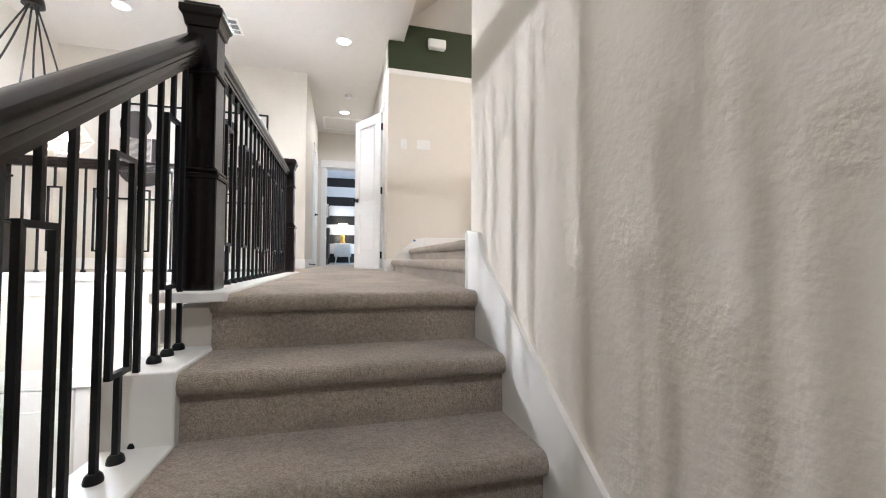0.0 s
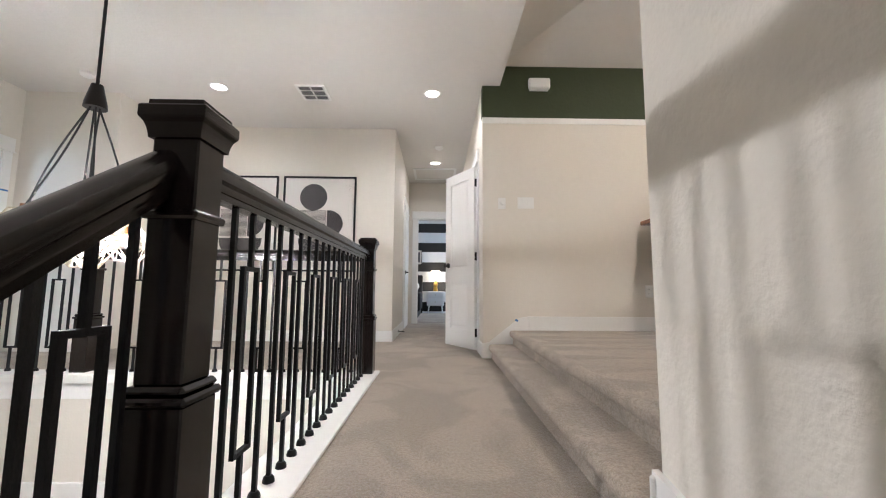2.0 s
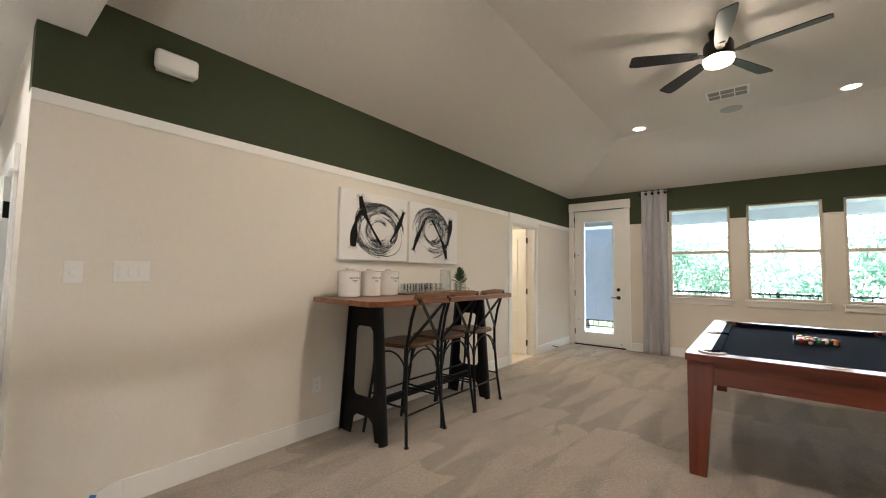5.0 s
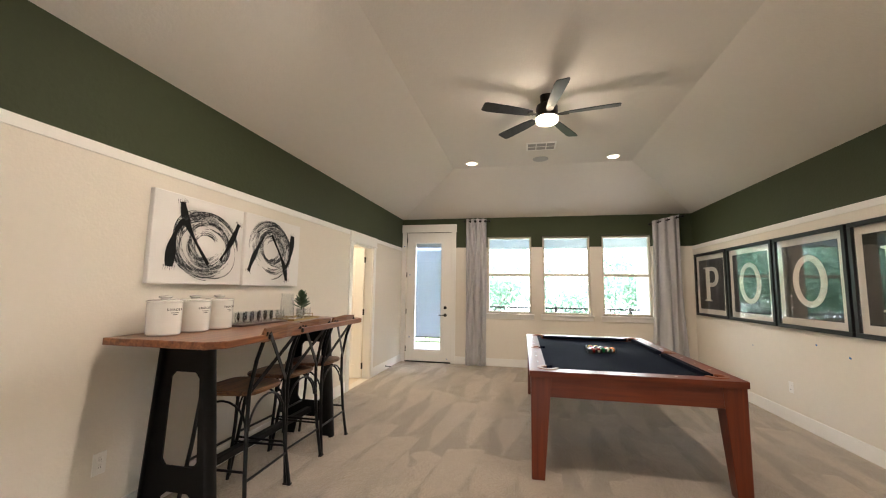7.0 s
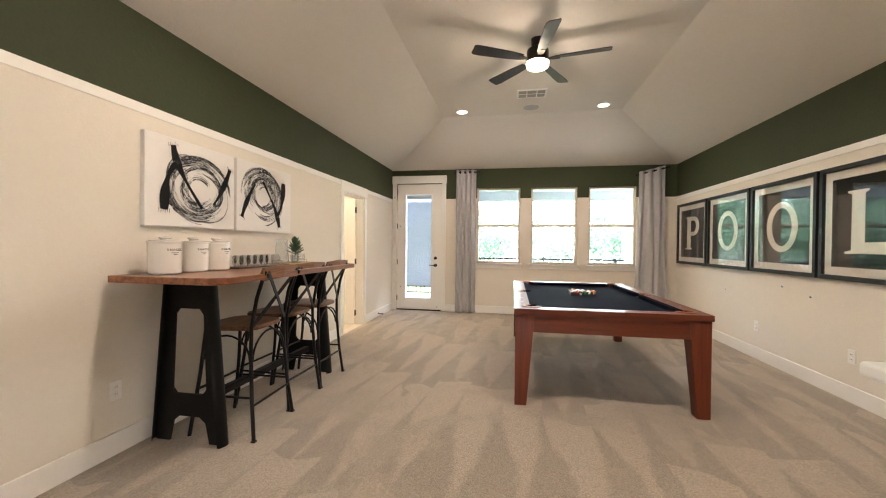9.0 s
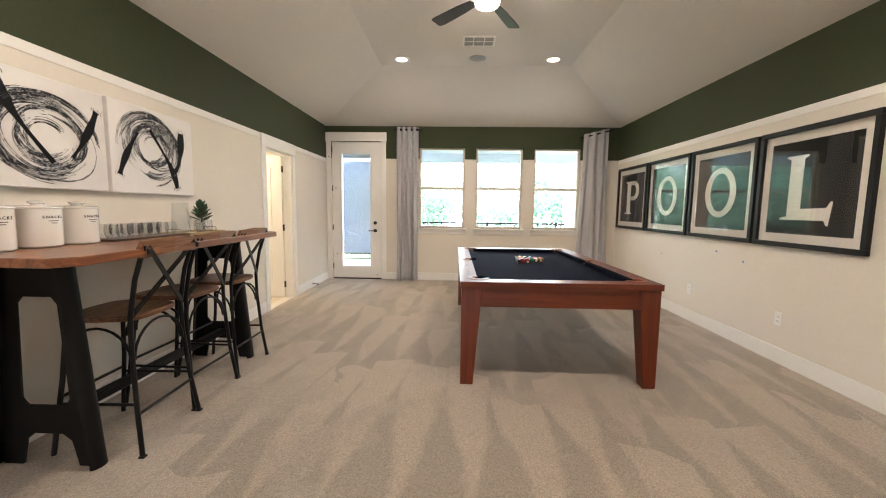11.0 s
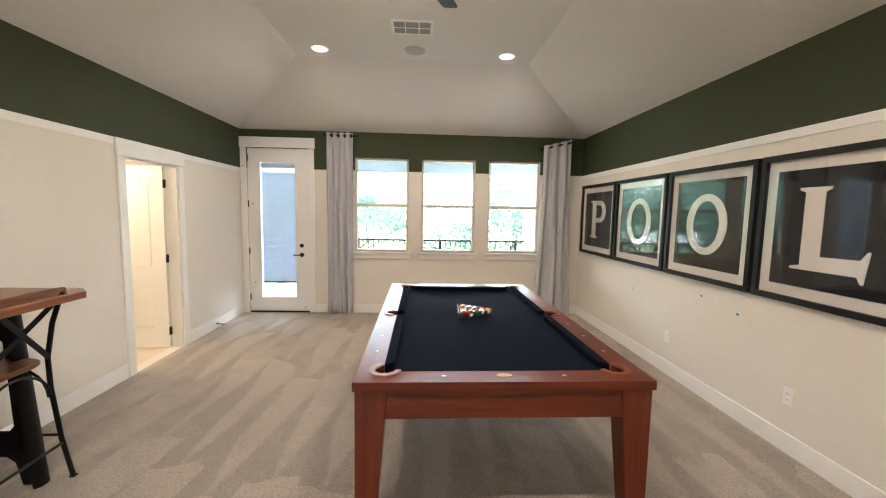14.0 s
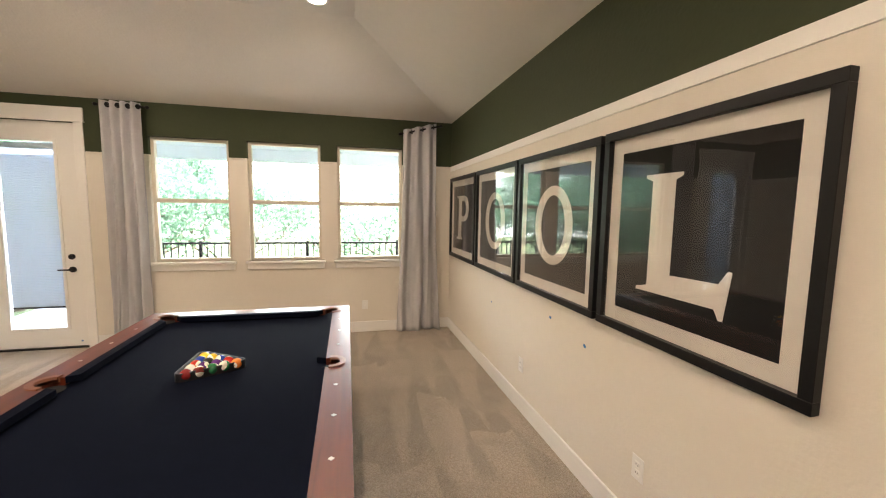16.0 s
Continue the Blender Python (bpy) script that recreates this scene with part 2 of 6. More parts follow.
def prism(bm, pts, axis, lo, hi):
    """A flat outline pulled along an axis; pts run over the other two axes in order."""
    def at(p, h):
        q = list(p)
        q.insert(axis, h)
        return bm.verts.new(q)
    a = [at(p, lo) for p in pts]
    b = [at(p, hi) for p in pts]
    n = len(pts)
    bm.faces.new(a[::-1])
    bm.faces.new(b)
    for i in range(n):
        bm.faces.new((a[i], a[(i + 1) % n], b[(i + 1) % n], b[i]))
    bmesh.ops.recalc_face_normals(bm, faces=bm.faces[:])


def mesh(name, bm, mat, smooth=False, angle=35):
    me = bpy.data.meshes.new(name)
    bm.normal_update()
    if smooth:
        for f in bm.faces:
            f.smooth = True
        for e in bm.edges:
            if len(e.link_faces) == 2 and e.calc_face_angle(0) > radians(angle):
                e.smooth = False
    bm.to_mesh(me)
    bm.free()
    me.materials.append(mat)
    return me


def part(name, bm, mat, parent=None, label="", smooth=False):
    ob = new(name, mesh(name, bm, mat, smooth))
    if parent:
        ob.parent = parent
    return tagged(ob, label)


def thing(name, label, category, m=None, group=""):
    ob = new(name)
    ob.empty_display_size = 0.05
    if m is not None:
        ob.matrix_basis = m
    return tagged(ob, label, category, group)


def setting(name, bm, mat, label="", category="", smooth=False):
    return tagged(part(name, bm, mat, None, label, smooth), category=category, kind="structure")


def boxes(*specs, bevel=0.0):
    bm = bmesh.new()
    for sp in specs:
        box(bm, *sp, bevel=bevel)
    return bm


def sheet(*corners):
    """A thin sheet of glass."""
    bm = bmesh.new()
    bm.faces.new([bm.verts.new(c) for c in corners])
    return bm


def pierced(axis, f0, f1, lo, hi, z0, z1, holes):
    """A wall as boxes round its openings. axis 0: runs along x, 1: along y. holes: (lo, hi, z0, z1), in order."""
    bm = bmesh.new()
    def add(a, b, c, d):
        if b - a > 1e-4 and d - c > 1e-4:
            box(bm, *((a, b, f0, f1) if axis == 0 else (f0, f1, a, b)), c, d)
    at = lo
    for a, b, c, d in sorted(holes):
        add(at, a, z0, z1)
        add(a, b, z0, max(c, z0))
        add(a, b, min(d, z1), z1)
        at = b
    add(at, hi, z0, z1)
    return bm


# ---------------------------------------------------------------- the plan
LOFT = 0.265          # loft floor over the landing
RISE, RUN = 0.197, 0.283
XE, YN, YS = 7.57, 4.52, -0.60   # loft walls, inner faces
RAILZ, GREENZ, FLATZ = 2.42, 2.98, 3.525
HALLZ = 2.765
LOW = -RISE * 15      # floor below
NOSE1, NOSE2 = 0.556, 0.760
WELL_X, WELL_Y = -0.40, 3.87     # edges of the landing at the stairwell

# floors
setting("floor_landing", boxes((WELL_X, NOSE1 + 0.05, 1.50, 8.37, -0.25, 0.0)), CARPET, "beige cut-pile carpet on the upstairs landing", "carpet floor")
setting("floor_walkway", boxes((-4.42, WELL_X, WELL_Y, 5.66, -0.25, 0.0), (-0.51, WELL_X, 5.66, 8.37, -0.25, 0.0)), CARPET, "beige cut-pile carpet on the walkway", "carpet floor")
setting("floor_bedroom", boxes((-3.0, 2.5, 8.37, 12.9, -0.25, 0.0)), CARPET, "beige carpet in the bedroom", "carpet floor")
setting("floor_closet", boxes((NOSE1 + 0.05, 1.6, 4.64, 6.0, -0.25, 0.0)), CARPET, "beige carpet in the closet", "carpet floor")
bm = bmesh.new()
box(bm, NOSE2 + 0.05, XE, YS, YN, LOFT - 0.2, LOFT)
setting("floor_loft", bm, LOFTCARPET, "beige carpet with vacuum stripes in the loft", "carpet floor")
setting("floor_lower", boxes((-5.3, 3.0, -6.0, 5.6, LOW - 0.1, LOW)), CARPET, "beige carpet on the floor below", "carpet floor")


def carpet_step(name, x0, x1, y0, y1, z, nose_axis, thick, label, mat=CARPET):
    """A carpeted tread with its rolled front edge and riser; the front edge faces -x or -y."""
    bm = bmesh.new()
    r = 0.034
    pts = [(0.0 + 0.03, z - thick)]
    for i in range(9):
        a = math.pi * (1.5 - i / 8.0)
        pts.append((r + r * math.cos(a), z - r + r * math.sin(a)))
    if nose_axis == 1:
        prof = [(y0 + p, q) for p, q in pts] + [(y1, z), (y1, z - thick)]
        prism(bm, prof, 0, x0, x1)
    else:
        prof = [(x0 + p, q) for p, q in pts] + [(x1, z), (x1, z - thick)]
        prism(bm, prof, 1, y0, y1)
    return tagged(part(name, bm, mat, None, label, True), category="stair step", group=name + "s", kind="structure")


carpet_step("loft_step", NOSE1, NOSE2 + 0.1, 1.575, YN, LOFT / 2, 0, LOFT / 2, "carpeted lower step up to the loft")
carpet_step("loft_step", NOSE2, NOSE2 + 0.05, 1.575, YN, LOFT, 0, LOFT / 2, "carpeted upper step at the loft's edge")
for i in range(15):
    y = 1.44 - RUN * i
    carpet_step("stair_step", -0.45, 0.548, y, y + (RUN + 0.05 if i else 0.06), -RISE * i, 1, RISE + 0.05, "beige carpeted stair tread with rolled nosing")

# walls of the loft
setting("wall_north", pierced(0, YN, YN + 0.12, 0.506, XE + 0.15, -0.25, RAILZ, [(5.31, 6.07, LOFT, 2.27)]), WALL, "beige orange-peel painted loft wall", "wall")
setting("wall_north_upper", boxes((0.506, XE + 0.15, YN + 0.002, YN + 0.12, RAILZ, 3.2)), GREEN, "dark olive green band above the loft wall", "wall")
holes_e = [(3.54, 4.43, LOFT, 2.72), (2.06, 2.865, 1.21, 2.62), (1.045, 1.865, 1.21, 2.62), (0.045, 0.85, 1.21, 2.62)]
setting("wall_east", pierced(1, XE, XE + 0.15, YS - 0.12, YN, -0.25, RAILZ, holes_e), WALL, "beige painted window wall of the loft", "wall")
setting("wall_east_upper", pierced(1, XE + 0.002, XE + 0.15, YS - 0.12, YN, RAILZ, 3.2, [(a, b, RAILZ, d) for a, b, c, d in holes_e]), GREEN, "dark olive green band over the windows", "wall")
setting("wall_south", boxes((0.56, XE, YS - 0.12, YS, -0.25, RAILZ)), WALL, "beige painted loft wall under the prints", "wall")
setting("wall_south_upper", boxes((0.56, XE, YS - 0.12, YS - 0.002, RAILZ, 3.2)), GREEN, "dark olive green band above the prints", "wall")
setting("wall_stair", boxes((0.552, 0.68, -4.2, 1.575, LOW, HALLZ)), STAIRWALL, "beige textured wall beside the stairs", "wall")
setting("wall_loft_west_upper", boxes((0.56, 0.676, -0.72, YN, HALLZ + 0.01, 3.2)), WALL, "", "wall")

# hip ceiling over the loft
bm = bmesh.new()
o = [(0.68, YN), (XE, YN), (XE, YS), (0.68, YS)]
f = [(2.05, 3.275), (6.215, 3.275), (6.215, 0.66), (2.05, 0.66)]
ov = [bm.verts.new((*p, GREENZ)) for p in o]
fv = [bm.verts.new((*p, FLATZ)) for p in f]
ot = [bm.verts.new((*p, FLATZ + 0.2)) for p in o]
bm.faces.new(fv)
bm.faces.new(ot)
for i in range(4):
    j = (i + 1) % 4
    bm.faces.new((ov[i], ov[j], fv[j], fv[i]))
    bm.faces.new((ov[i], ov[j], ot[j], ot[i]))
bmesh.ops.recalc_face_normals(bm, faces=bm.faces[:])
setting("ceiling_loft", bm, CEIL, "greige sloping tray ceiling of the loft", "ceiling")
setting("ceiling_hall", boxes((-4.42, 0.69, -4.2, 8.25, HALLZ, HALLZ + 0.2)), CEIL, "greige flat ceiling over stairs and hall", "ceiling")

# walls of the hall and stairwell
HEND = 8.25
setting("wall_hall_right", pierced(1, 0.506, 0.626, YN + 0.12, HEND, -0.25, HALLZ, [(4.93, 5.56, 0.0, 2.05)]), WALL, "beige wall along the hall", "wall")
setting("wall_hall_left", pierced(1, -0.63, -0.51, 5.78, HEND, -0.25, HALLZ, [(7.18, 7.95, 0.0, 2.05)]), WALL, "beige wall along the hall", "wall")
setting("wall_pictures", boxes((-3.5, -0.51, 5.66, 5.78, -0.25, HALLZ)), WALL, "beige wall behind the framed prints", "wall")
setting("wall_hall_end", pierced(0, HEND, HEND + 0.12, -3.0, 2.5, -0.25, HALLZ, [(-0.34, 0.38, 0.0, 2.03)]), WALL, "beige wall at the hall's end", "wall")
setting("wall_nook_west", boxes((-3.5, -3.4, 4.9, 5.66, -0.25, HALLZ)), WALL, "beige wall at the walkway's end", "wall")
setting("wall_nook_south", boxes((-4.42, -3.4, 4.78, 4.9, -0.25, HALLZ)), WALL, "beige wall at the walkway's end", "wall")
setting("wall_well_west", pierced(1, -4.54, -4.42, -4.2, 4.9, LOW, HALLZ, [(3.95, 4.62, 0.0, 2.05)]), WALL, "beige wall beyond the stairwell", "wall")
setting("wall_well_south", boxes((-4.42, 0.552, -4.32, -4.2, LOW, HALLZ)), WALL, "", "wall")
setting("wall_well_north", boxes((-4.42, -0.60, WELL_Y - 0.15, WELL_Y - 0.03, LOW, -0.05)), WALL, "beige wall below the walkway", "wall")
setting("wall_under_landing", boxes((-0.60, -0.44, 1.5, WELL_Y - 0.03, LOW, -0.05)), WALL, "beige wall below the landing", "wall")
setting("wall_bath", boxes((4.2, 7.7, 6.6, 6.7, LOFT, 2.9), (4.1, 4.2, 4.64, 6.6, LOFT, 2.9), (7.7, 7.8, 4.64, 6.6, LOFT, 2.9)), WALL, "", "wall")
setting("ceiling_bath", boxes((4.1, 7.8, 4.64, 6.7, 2.7, 2.8)), CEIL, "", "ceiling")
TILE = material("bath_floor_tile", (0.62, 0.52, 0.40), 0.4, vary=0.06, scale=3)
setting("floor_bath", boxes((4.1, 7.8, 4.52, 6.7, LOFT - 0.15, LOFT - 0.006)), TILE, "pale tiled floor beyond the door", "floor")
setting("wall_closet", boxes((1.6, 1.7, 4.64, 6.0, -0.2, HALLZ), (0.63, 1.6, 5.9, 6.0, -0.2, HALLZ)), WALL, "", "wall")

# bedroom beyond the hall
BLACK = material("black_paint", (0.012, 0.012, 0.013), 0.6, vary=0.05)
WHITEW = material("white_wall", (0.74, 0.76, 0.78), 0.7, vary=0.02)
YB = 11.6
wb = setting("wall_bedroom_end", boxes((-3.0, 2.5, YB, YB + 0.1, -0.1, HALLZ)), WHITEW, "white bedroom wall with black stripes", "wall")
for i in range(5):
    z = 0.0 + 0.55 * i
    part("stripe", boxes((-3.0, 2.5, YB - 0.006, YB - 0.001, z + 0.05, z + 0.31)), BLACK, wb, "black painted stripe")
setting("wall_bedroom_side", boxes((-3.1, -3.0, HEND, YB + 0.1, -0.1, HALLZ), (2.5, 2.6, HEND, YB + 0.1, -0.1, HALLZ)), WHITEW, "", "wall")
setting("ceiling_bedroom", boxes((-3.1, 2.6, HEND, YB + 0.1, HALLZ, HALLZ + 0.1)), CEIL, "", "ceiling")

# ---------------------------------------------------------------- trim
setting("baseboard_north", boxes((0.95, 5.21, YN - 0.014, YN, LOFT, LOFT + 0.135), (6.17, XE, YN - 0.014, YN, LOFT, LOFT + 0.135), bevel=0.003), TRIM, "white baseboard", "baseboard")
setting("baseboard_east", boxes((XE - 0.014, XE, YS, 3.45, LOFT, LOFT + 0.135), bevel=0.003), TRIM, "white baseboard", "baseboard")
setting("baseboard_south", boxes((0.69, XE - 0.015, YS, YS + 0.014, LOFT, LOFT + 0.135), bevel=0.003), TRIM, "white baseboard", "baseboard")
bm = bmesh.new()
prism(bm, [(0.50, 0.0), (0.50, 0.14), (0.56, 0.15), (0.86, 0.385), (0.95, 0.40), (0.95, LOFT), (0.62, 0.0)], 1, YN - 0.014, YN)
setting("baseboard_steps", bm, TRIM, "white baseboard climbing beside the loft steps", "baseboard")
setting("baseboard_hall", boxes((-3.4, -0.50, 5.646, 5.66, 0, 0.135), (-0.51, -0.496, 5.646, 7.08, 0, 0.135), (0.492, 0.506, YN - 0.0, 4.84, 0, 0.135), (0.492, 0.506, 5.65, HEND, 0, 0.135), bevel=0.003), TRIM, "white baseboard along the hall", "baseboard")
setting("rail_trim_north", boxes((0.506, 5.205, YN - 0.006, YN + 0.004, RAILZ - 0.062, RAILZ), (6.175, XE, YN - 0.006, YN + 0.004, RAILZ - 0.062, RAILZ), bevel=0.002), TRIM, "white flat rail under the green band", "wall rail")
setting("rail_trim_south", boxes((0.69, XE, YS - 0.004, YS + 0.006, RAILZ - 0.062, RAILZ), bevel=0.002), TRIM, "white flat rail under the green band", "wall rail")
for a, b in ((YS + 0.02, 0.0), (0.9, 1.0), (1.9, 2.02), (2.9, 3.44)):
    setting("rail_trim_east", boxes((XE - 0.010, XE + 0.004, a, b, RAILZ - 0.02, RAILZ), bevel=0.003), WALL, "beige flat rail under the green band", "wall rail")
# skirt board beside the stairs
bm = bmesh.new()
sl = RISE / RUN
prism(bm, [(1.59, 0.26), (1.44, 0.24), (1.40, 0.145), (-3.5, 0.145 - sl * 4.9), (-3.5, -0.25 - sl * 4.9), (1.59, -0.12)], 0, 0.536, 0.552)
setting("skirt_board", bm, TRIM, "white skirt board sloping along the stairs", "baseboard")
setting("skirt_end", boxes((0.528, 0.70, 1.575, 1.590, 0.0, 0.25), bevel=0.004), TRIM, "white board wrapping the wall's end", "baseboard")

# half wall with its cap at the loft side of the stair wall
hw = thing("half_wall", "cream half wall with a thick rounded cap", "half wall")
hw["kind"] = "structure"
part("body", boxes((0.68, 0.965, 0.2, 1.540, LOFT, 1.315)), WALL, hw)
part("apron", boxes((0.68, 0.998, 0.2, 1.556, 1.245, 1.313), bevel=0.003), TRIM, hw)
bm = bmesh.new()
box(bm, 0.68, 1.036, 0.2, 1.572, 1.313, 1.340, bevel=0.008, seg=3)
part("cap", bm, TRIM, hw, "", True)

# white ledges that carry the balusters
LEDGE = 0.012
bm = bmesh.new()
box(bm, -0.62, WELL_X + 0.005, 1.405, WELL_Y - 0.0, -0.022, LEDGE, 0.004)
box(bm, -4.42, -0.62, WELL_Y - 0.20, WELL_Y, -0.05, LEDGE, 0.004)
setting("ledge", bm, TRIM, "white ledge round the stairwell", "ledge")
setting("ledge_apron", boxes((-4.42, -0.60, WELL_Y - 0.165, WELL_Y - 0.15, -0.17, -0.05), (-0.612, -0.60, 1.45, WELL_Y - 0.15, -0.17, -0.05), bevel=0.003), TRIM, "white trim under the ledge", "trim")
for i in range(1, 15):
    y1 = 1.455 - RUN * (i - 1)
    bm = bmesh.new()
    box(bm, -0.62, -0.446, y1 - RUN - 0.02, y1 + 0.01 if i > 1 else 1.55, -RISE * i - 0.4, -RISE * i + LEDGE, 0.004)
    tagged(part("stair_ledge", bm, TRIM, None, "white stepped ledge carrying the stair balusters"), category="ledge", group="stair ledges", kind="structure")
setting("wall_under_stairs", boxes(*[(-0.60, -0.452, 1.455 - RUN * i, 1.455 - RUN * (i - 1), LOW, -RISE * i - 0.05) for i in range(1, 15)]), WALL, "beige wall under the stairs", "wall")

# ---------------------------------------------------------------- railing
RX, RY = -0.505, 3.80


def newel(x, y, z=LEDGE, h=1.03):
    t = thing("newel_post", "dark espresso wooden newel post with a stepped cap", "newel post", pose(x, y, z), "newel posts")
    k = h / 1.03
    bm = bmesh.new()
    box(bm, -0.061, 0.061, -0.061, 0.061, 0, 0.40 * k, 0.004)
    part("base", bm, ESPRESSO, t)
    bm = bmesh.new()
    box(bm, -0.070, 0.070, -0.070, 0.070, 0.40 * k, 0.40 * k + 0.018, 0.006)
    box(bm, -0.063, 0.063, -0.063, 0.063, 0.40 * k + 0.018, 0.40 * k + 0.038, 0.008)
    part("lower_moulding", bm, ESPRESSO, t)
    part("shaft", boxes((-0.050, 0.050, -0.050, 0.050, 0.40 * k + 0.038, h - 0.06), bevel=0.004), ESPRESSO, t)
    part("upper_moulding", boxes((-0.060, 0.060, -0.060, 0.060, 0.775 * k, 0.775 * k + 0.02), bevel=0.006), ESPRESSO, t)
    bm = bmesh.new()
    rings = []
    for r, z in ((0.050, h - 0.086), (0.056, h - 0.084), (0.057, h - 0.074), (0.059, h - 0.064), (0.063, h - 0.052), (0.069, h - 0.044), (0.071, h - 0.040), (0.071, h - 0.018), (0.068, h - 0.014), (0.059, h - 0.012), (0.058, h)):
        rings.append([bm.verts.new((sx * r, sy * r, z)) for sx, sy in ((-1, -1), (1, -1), (1, 1), (-1, 1))])
    for a, b in zip(rings, rings[1:]):
        for i in range(4):
            bm.faces.new((a[i], a[(i + 1) % 4], b[(i + 1) % 4], b[i]))
    bm.faces.new(rings[0][::-1])
    bm.faces.new(rings[-1])
    part("cap", bm, ESPRESSO, t)
    return t


newel(-0.511, 1.550, h=1.048)
newel(-0.492, 3.785, h=1.045)
newel(-2.66, RY)
newel(-0.545, 1.475 - RUN * 13, -RISE * 13)


def handrail(name, a, b, label):
    """A moulded rail between two points on its top line."""
    a, b = Vector(a), Vector(b)
    half = [(0.024, -0.070), (0.026, -0.062), (0.026, -0.052), (0.034, -0.044), (0.036, -0.026), (0.030, -0.010), (0.016, -0.001), (0.0, 0.0)]
    top = half + [(-p, q) for p, q in half[:-1]][::-1]
    fillet = [(0.021, -0.088), (0.021, -0.070), (-0.021, -0.070), (-0.021, -0.088)]
    d = (b - a).normalized()
    side = d.cross(Vector((0, 0, 1))).normalized()
    up = side.cross(d)
    t = thing(name, label, "handrail")
    for piece, prof in (("moulded_rail", top), ("fillet", fillet)):
        bm = bmesh.new()
        ra = [bm.verts.new(a + side * p + Vector((0, 0, q)) / max(up.z, 0.3)) for p, q in prof]
        rb = [bm.verts.new(b + side * p + Vector((0, 0, q)) / max(up.z, 0.3)) for p, q in prof]
        n = len(prof)
        for i in range(n):
            bm.faces.new((ra[i], ra[(i + 1) % n], rb[(i + 1) % n], rb[i]))
        bm.faces.new(ra[::-1])
        bm.faces.new(rb)
        bmesh.ops.recalc_face_normals(bm, faces=bm.faces[:])
        part(piece, bm, ESPRESSO, t, "", True)
    return t


RT = 0.962
handrail("handrail", (RX, 1.61, RT), (RX, RY - 0.05, RT), "dark espresso wooden handrail along the landing")
handrail("handrail", (RX - 0.05, RY, RT), (-2.61, RY, RT), "dark espresso wooden handrail across the stairwell")
handrail("handrail", (-2.71, RY, RT), (-4.42, RY, RT), "dark espresso wooden handrail across the stairwell")
SR = 0.895   # stair rail height at the newel
handrail("stair_handrail", (-0.535, 1.50, SR + sl * 0.08), (-0.535, 1.42 - 3.5, SR - sl * 3.5), "dark espresso wooden handrail sloping down the stairs")


def baluster(name, x, y, z, top, boxed, along, lo=0.21, hi=0.69):
    """A thin square iron bar on a round shoe; boxed ones carry an open rectangle."""
    t = thing(name, "black iron baluster with an open rectangle" if boxed else "plain black iron baluster on a round shoe", "baluster", pose(x, y, z), "railing balusters")
    w = 0.0068
    bm = bmesh.new()
    lathe(bm, [(0.0195, 0.0), (0.0195, 0.006), (0.017, 0.016), (0.012, 0.022), (0.0, 0.0225)], 14)
    part("shoe", bm, IRON, t, "", True)
    bm = bmesh.new()
    if not boxed:
        box(bm, -w, w, -w, w, 0.02, top)
    else:
        k = 0.043
        box(bm, -w, w, -w, w, 0.02, lo - w)
        top_bar = bmesh.new()
        box(top_bar, -w, w, -w, w, hi + w, top)
        part("upper_bar", top_bar, IRON, t)
        loop = bmesh.new()
        V = []
        for d in (-w, w):
            for a, z0, z1 in ((k + w, lo - w, hi + w), (k - w, lo + w, hi - w)):
                V.append([loop.verts.new((d, p, q) if along == 1 else (p, d, q)) for p, q in ((-a, z0), (a, z0), (a, z1), (-a, z1))])
        for i in range(4):
            j = (i + 1) % 4
            for p, q in ((0, 1), (2, 3), (0, 2), (1, 3)):
                loop.faces.new((V[p][i], V[p][j], V[q][j], V[q][i]))
        bmesh.ops.recalc_face_normals(loop, faces=loop.faces[:])
        part("rectangle", loop, IRON, t, "open iron rectangle")
    part("bar", bm, IRON, t)
    return t


B = 0.105
for k in range(20):
    y = 1.751 + B * k
    if y < RY - 0.1:
        baluster("baluster", RX, y, LEDGE, RT - 0.085 - LEDGE, k % 3 == 1, 1, 0.18, 0.70)
for k in range(1, 39):
    x = RX - B * k
    if x > -4.38 and abs(x + 2.66) > 0.08:
        baluster("baluster", x, RY, LEDGE, RT - 0.085 - LEDGE, k % 3 == 2, 0, 0.18, 0.70)
for i in range(1, 13):
    for j in range(3):
        y = 1.452 - RUN * (i - 1) - 0.09 * j
        z = -RISE * i + LEDGE
        rail_z = SR - sl * (1.42 - y) - 0.105
        baluster("stair_baluster", -0.545, y, z, rail_z - z + 0.015, j == 1, 1, 0.22, rail_z - z - 0.17)


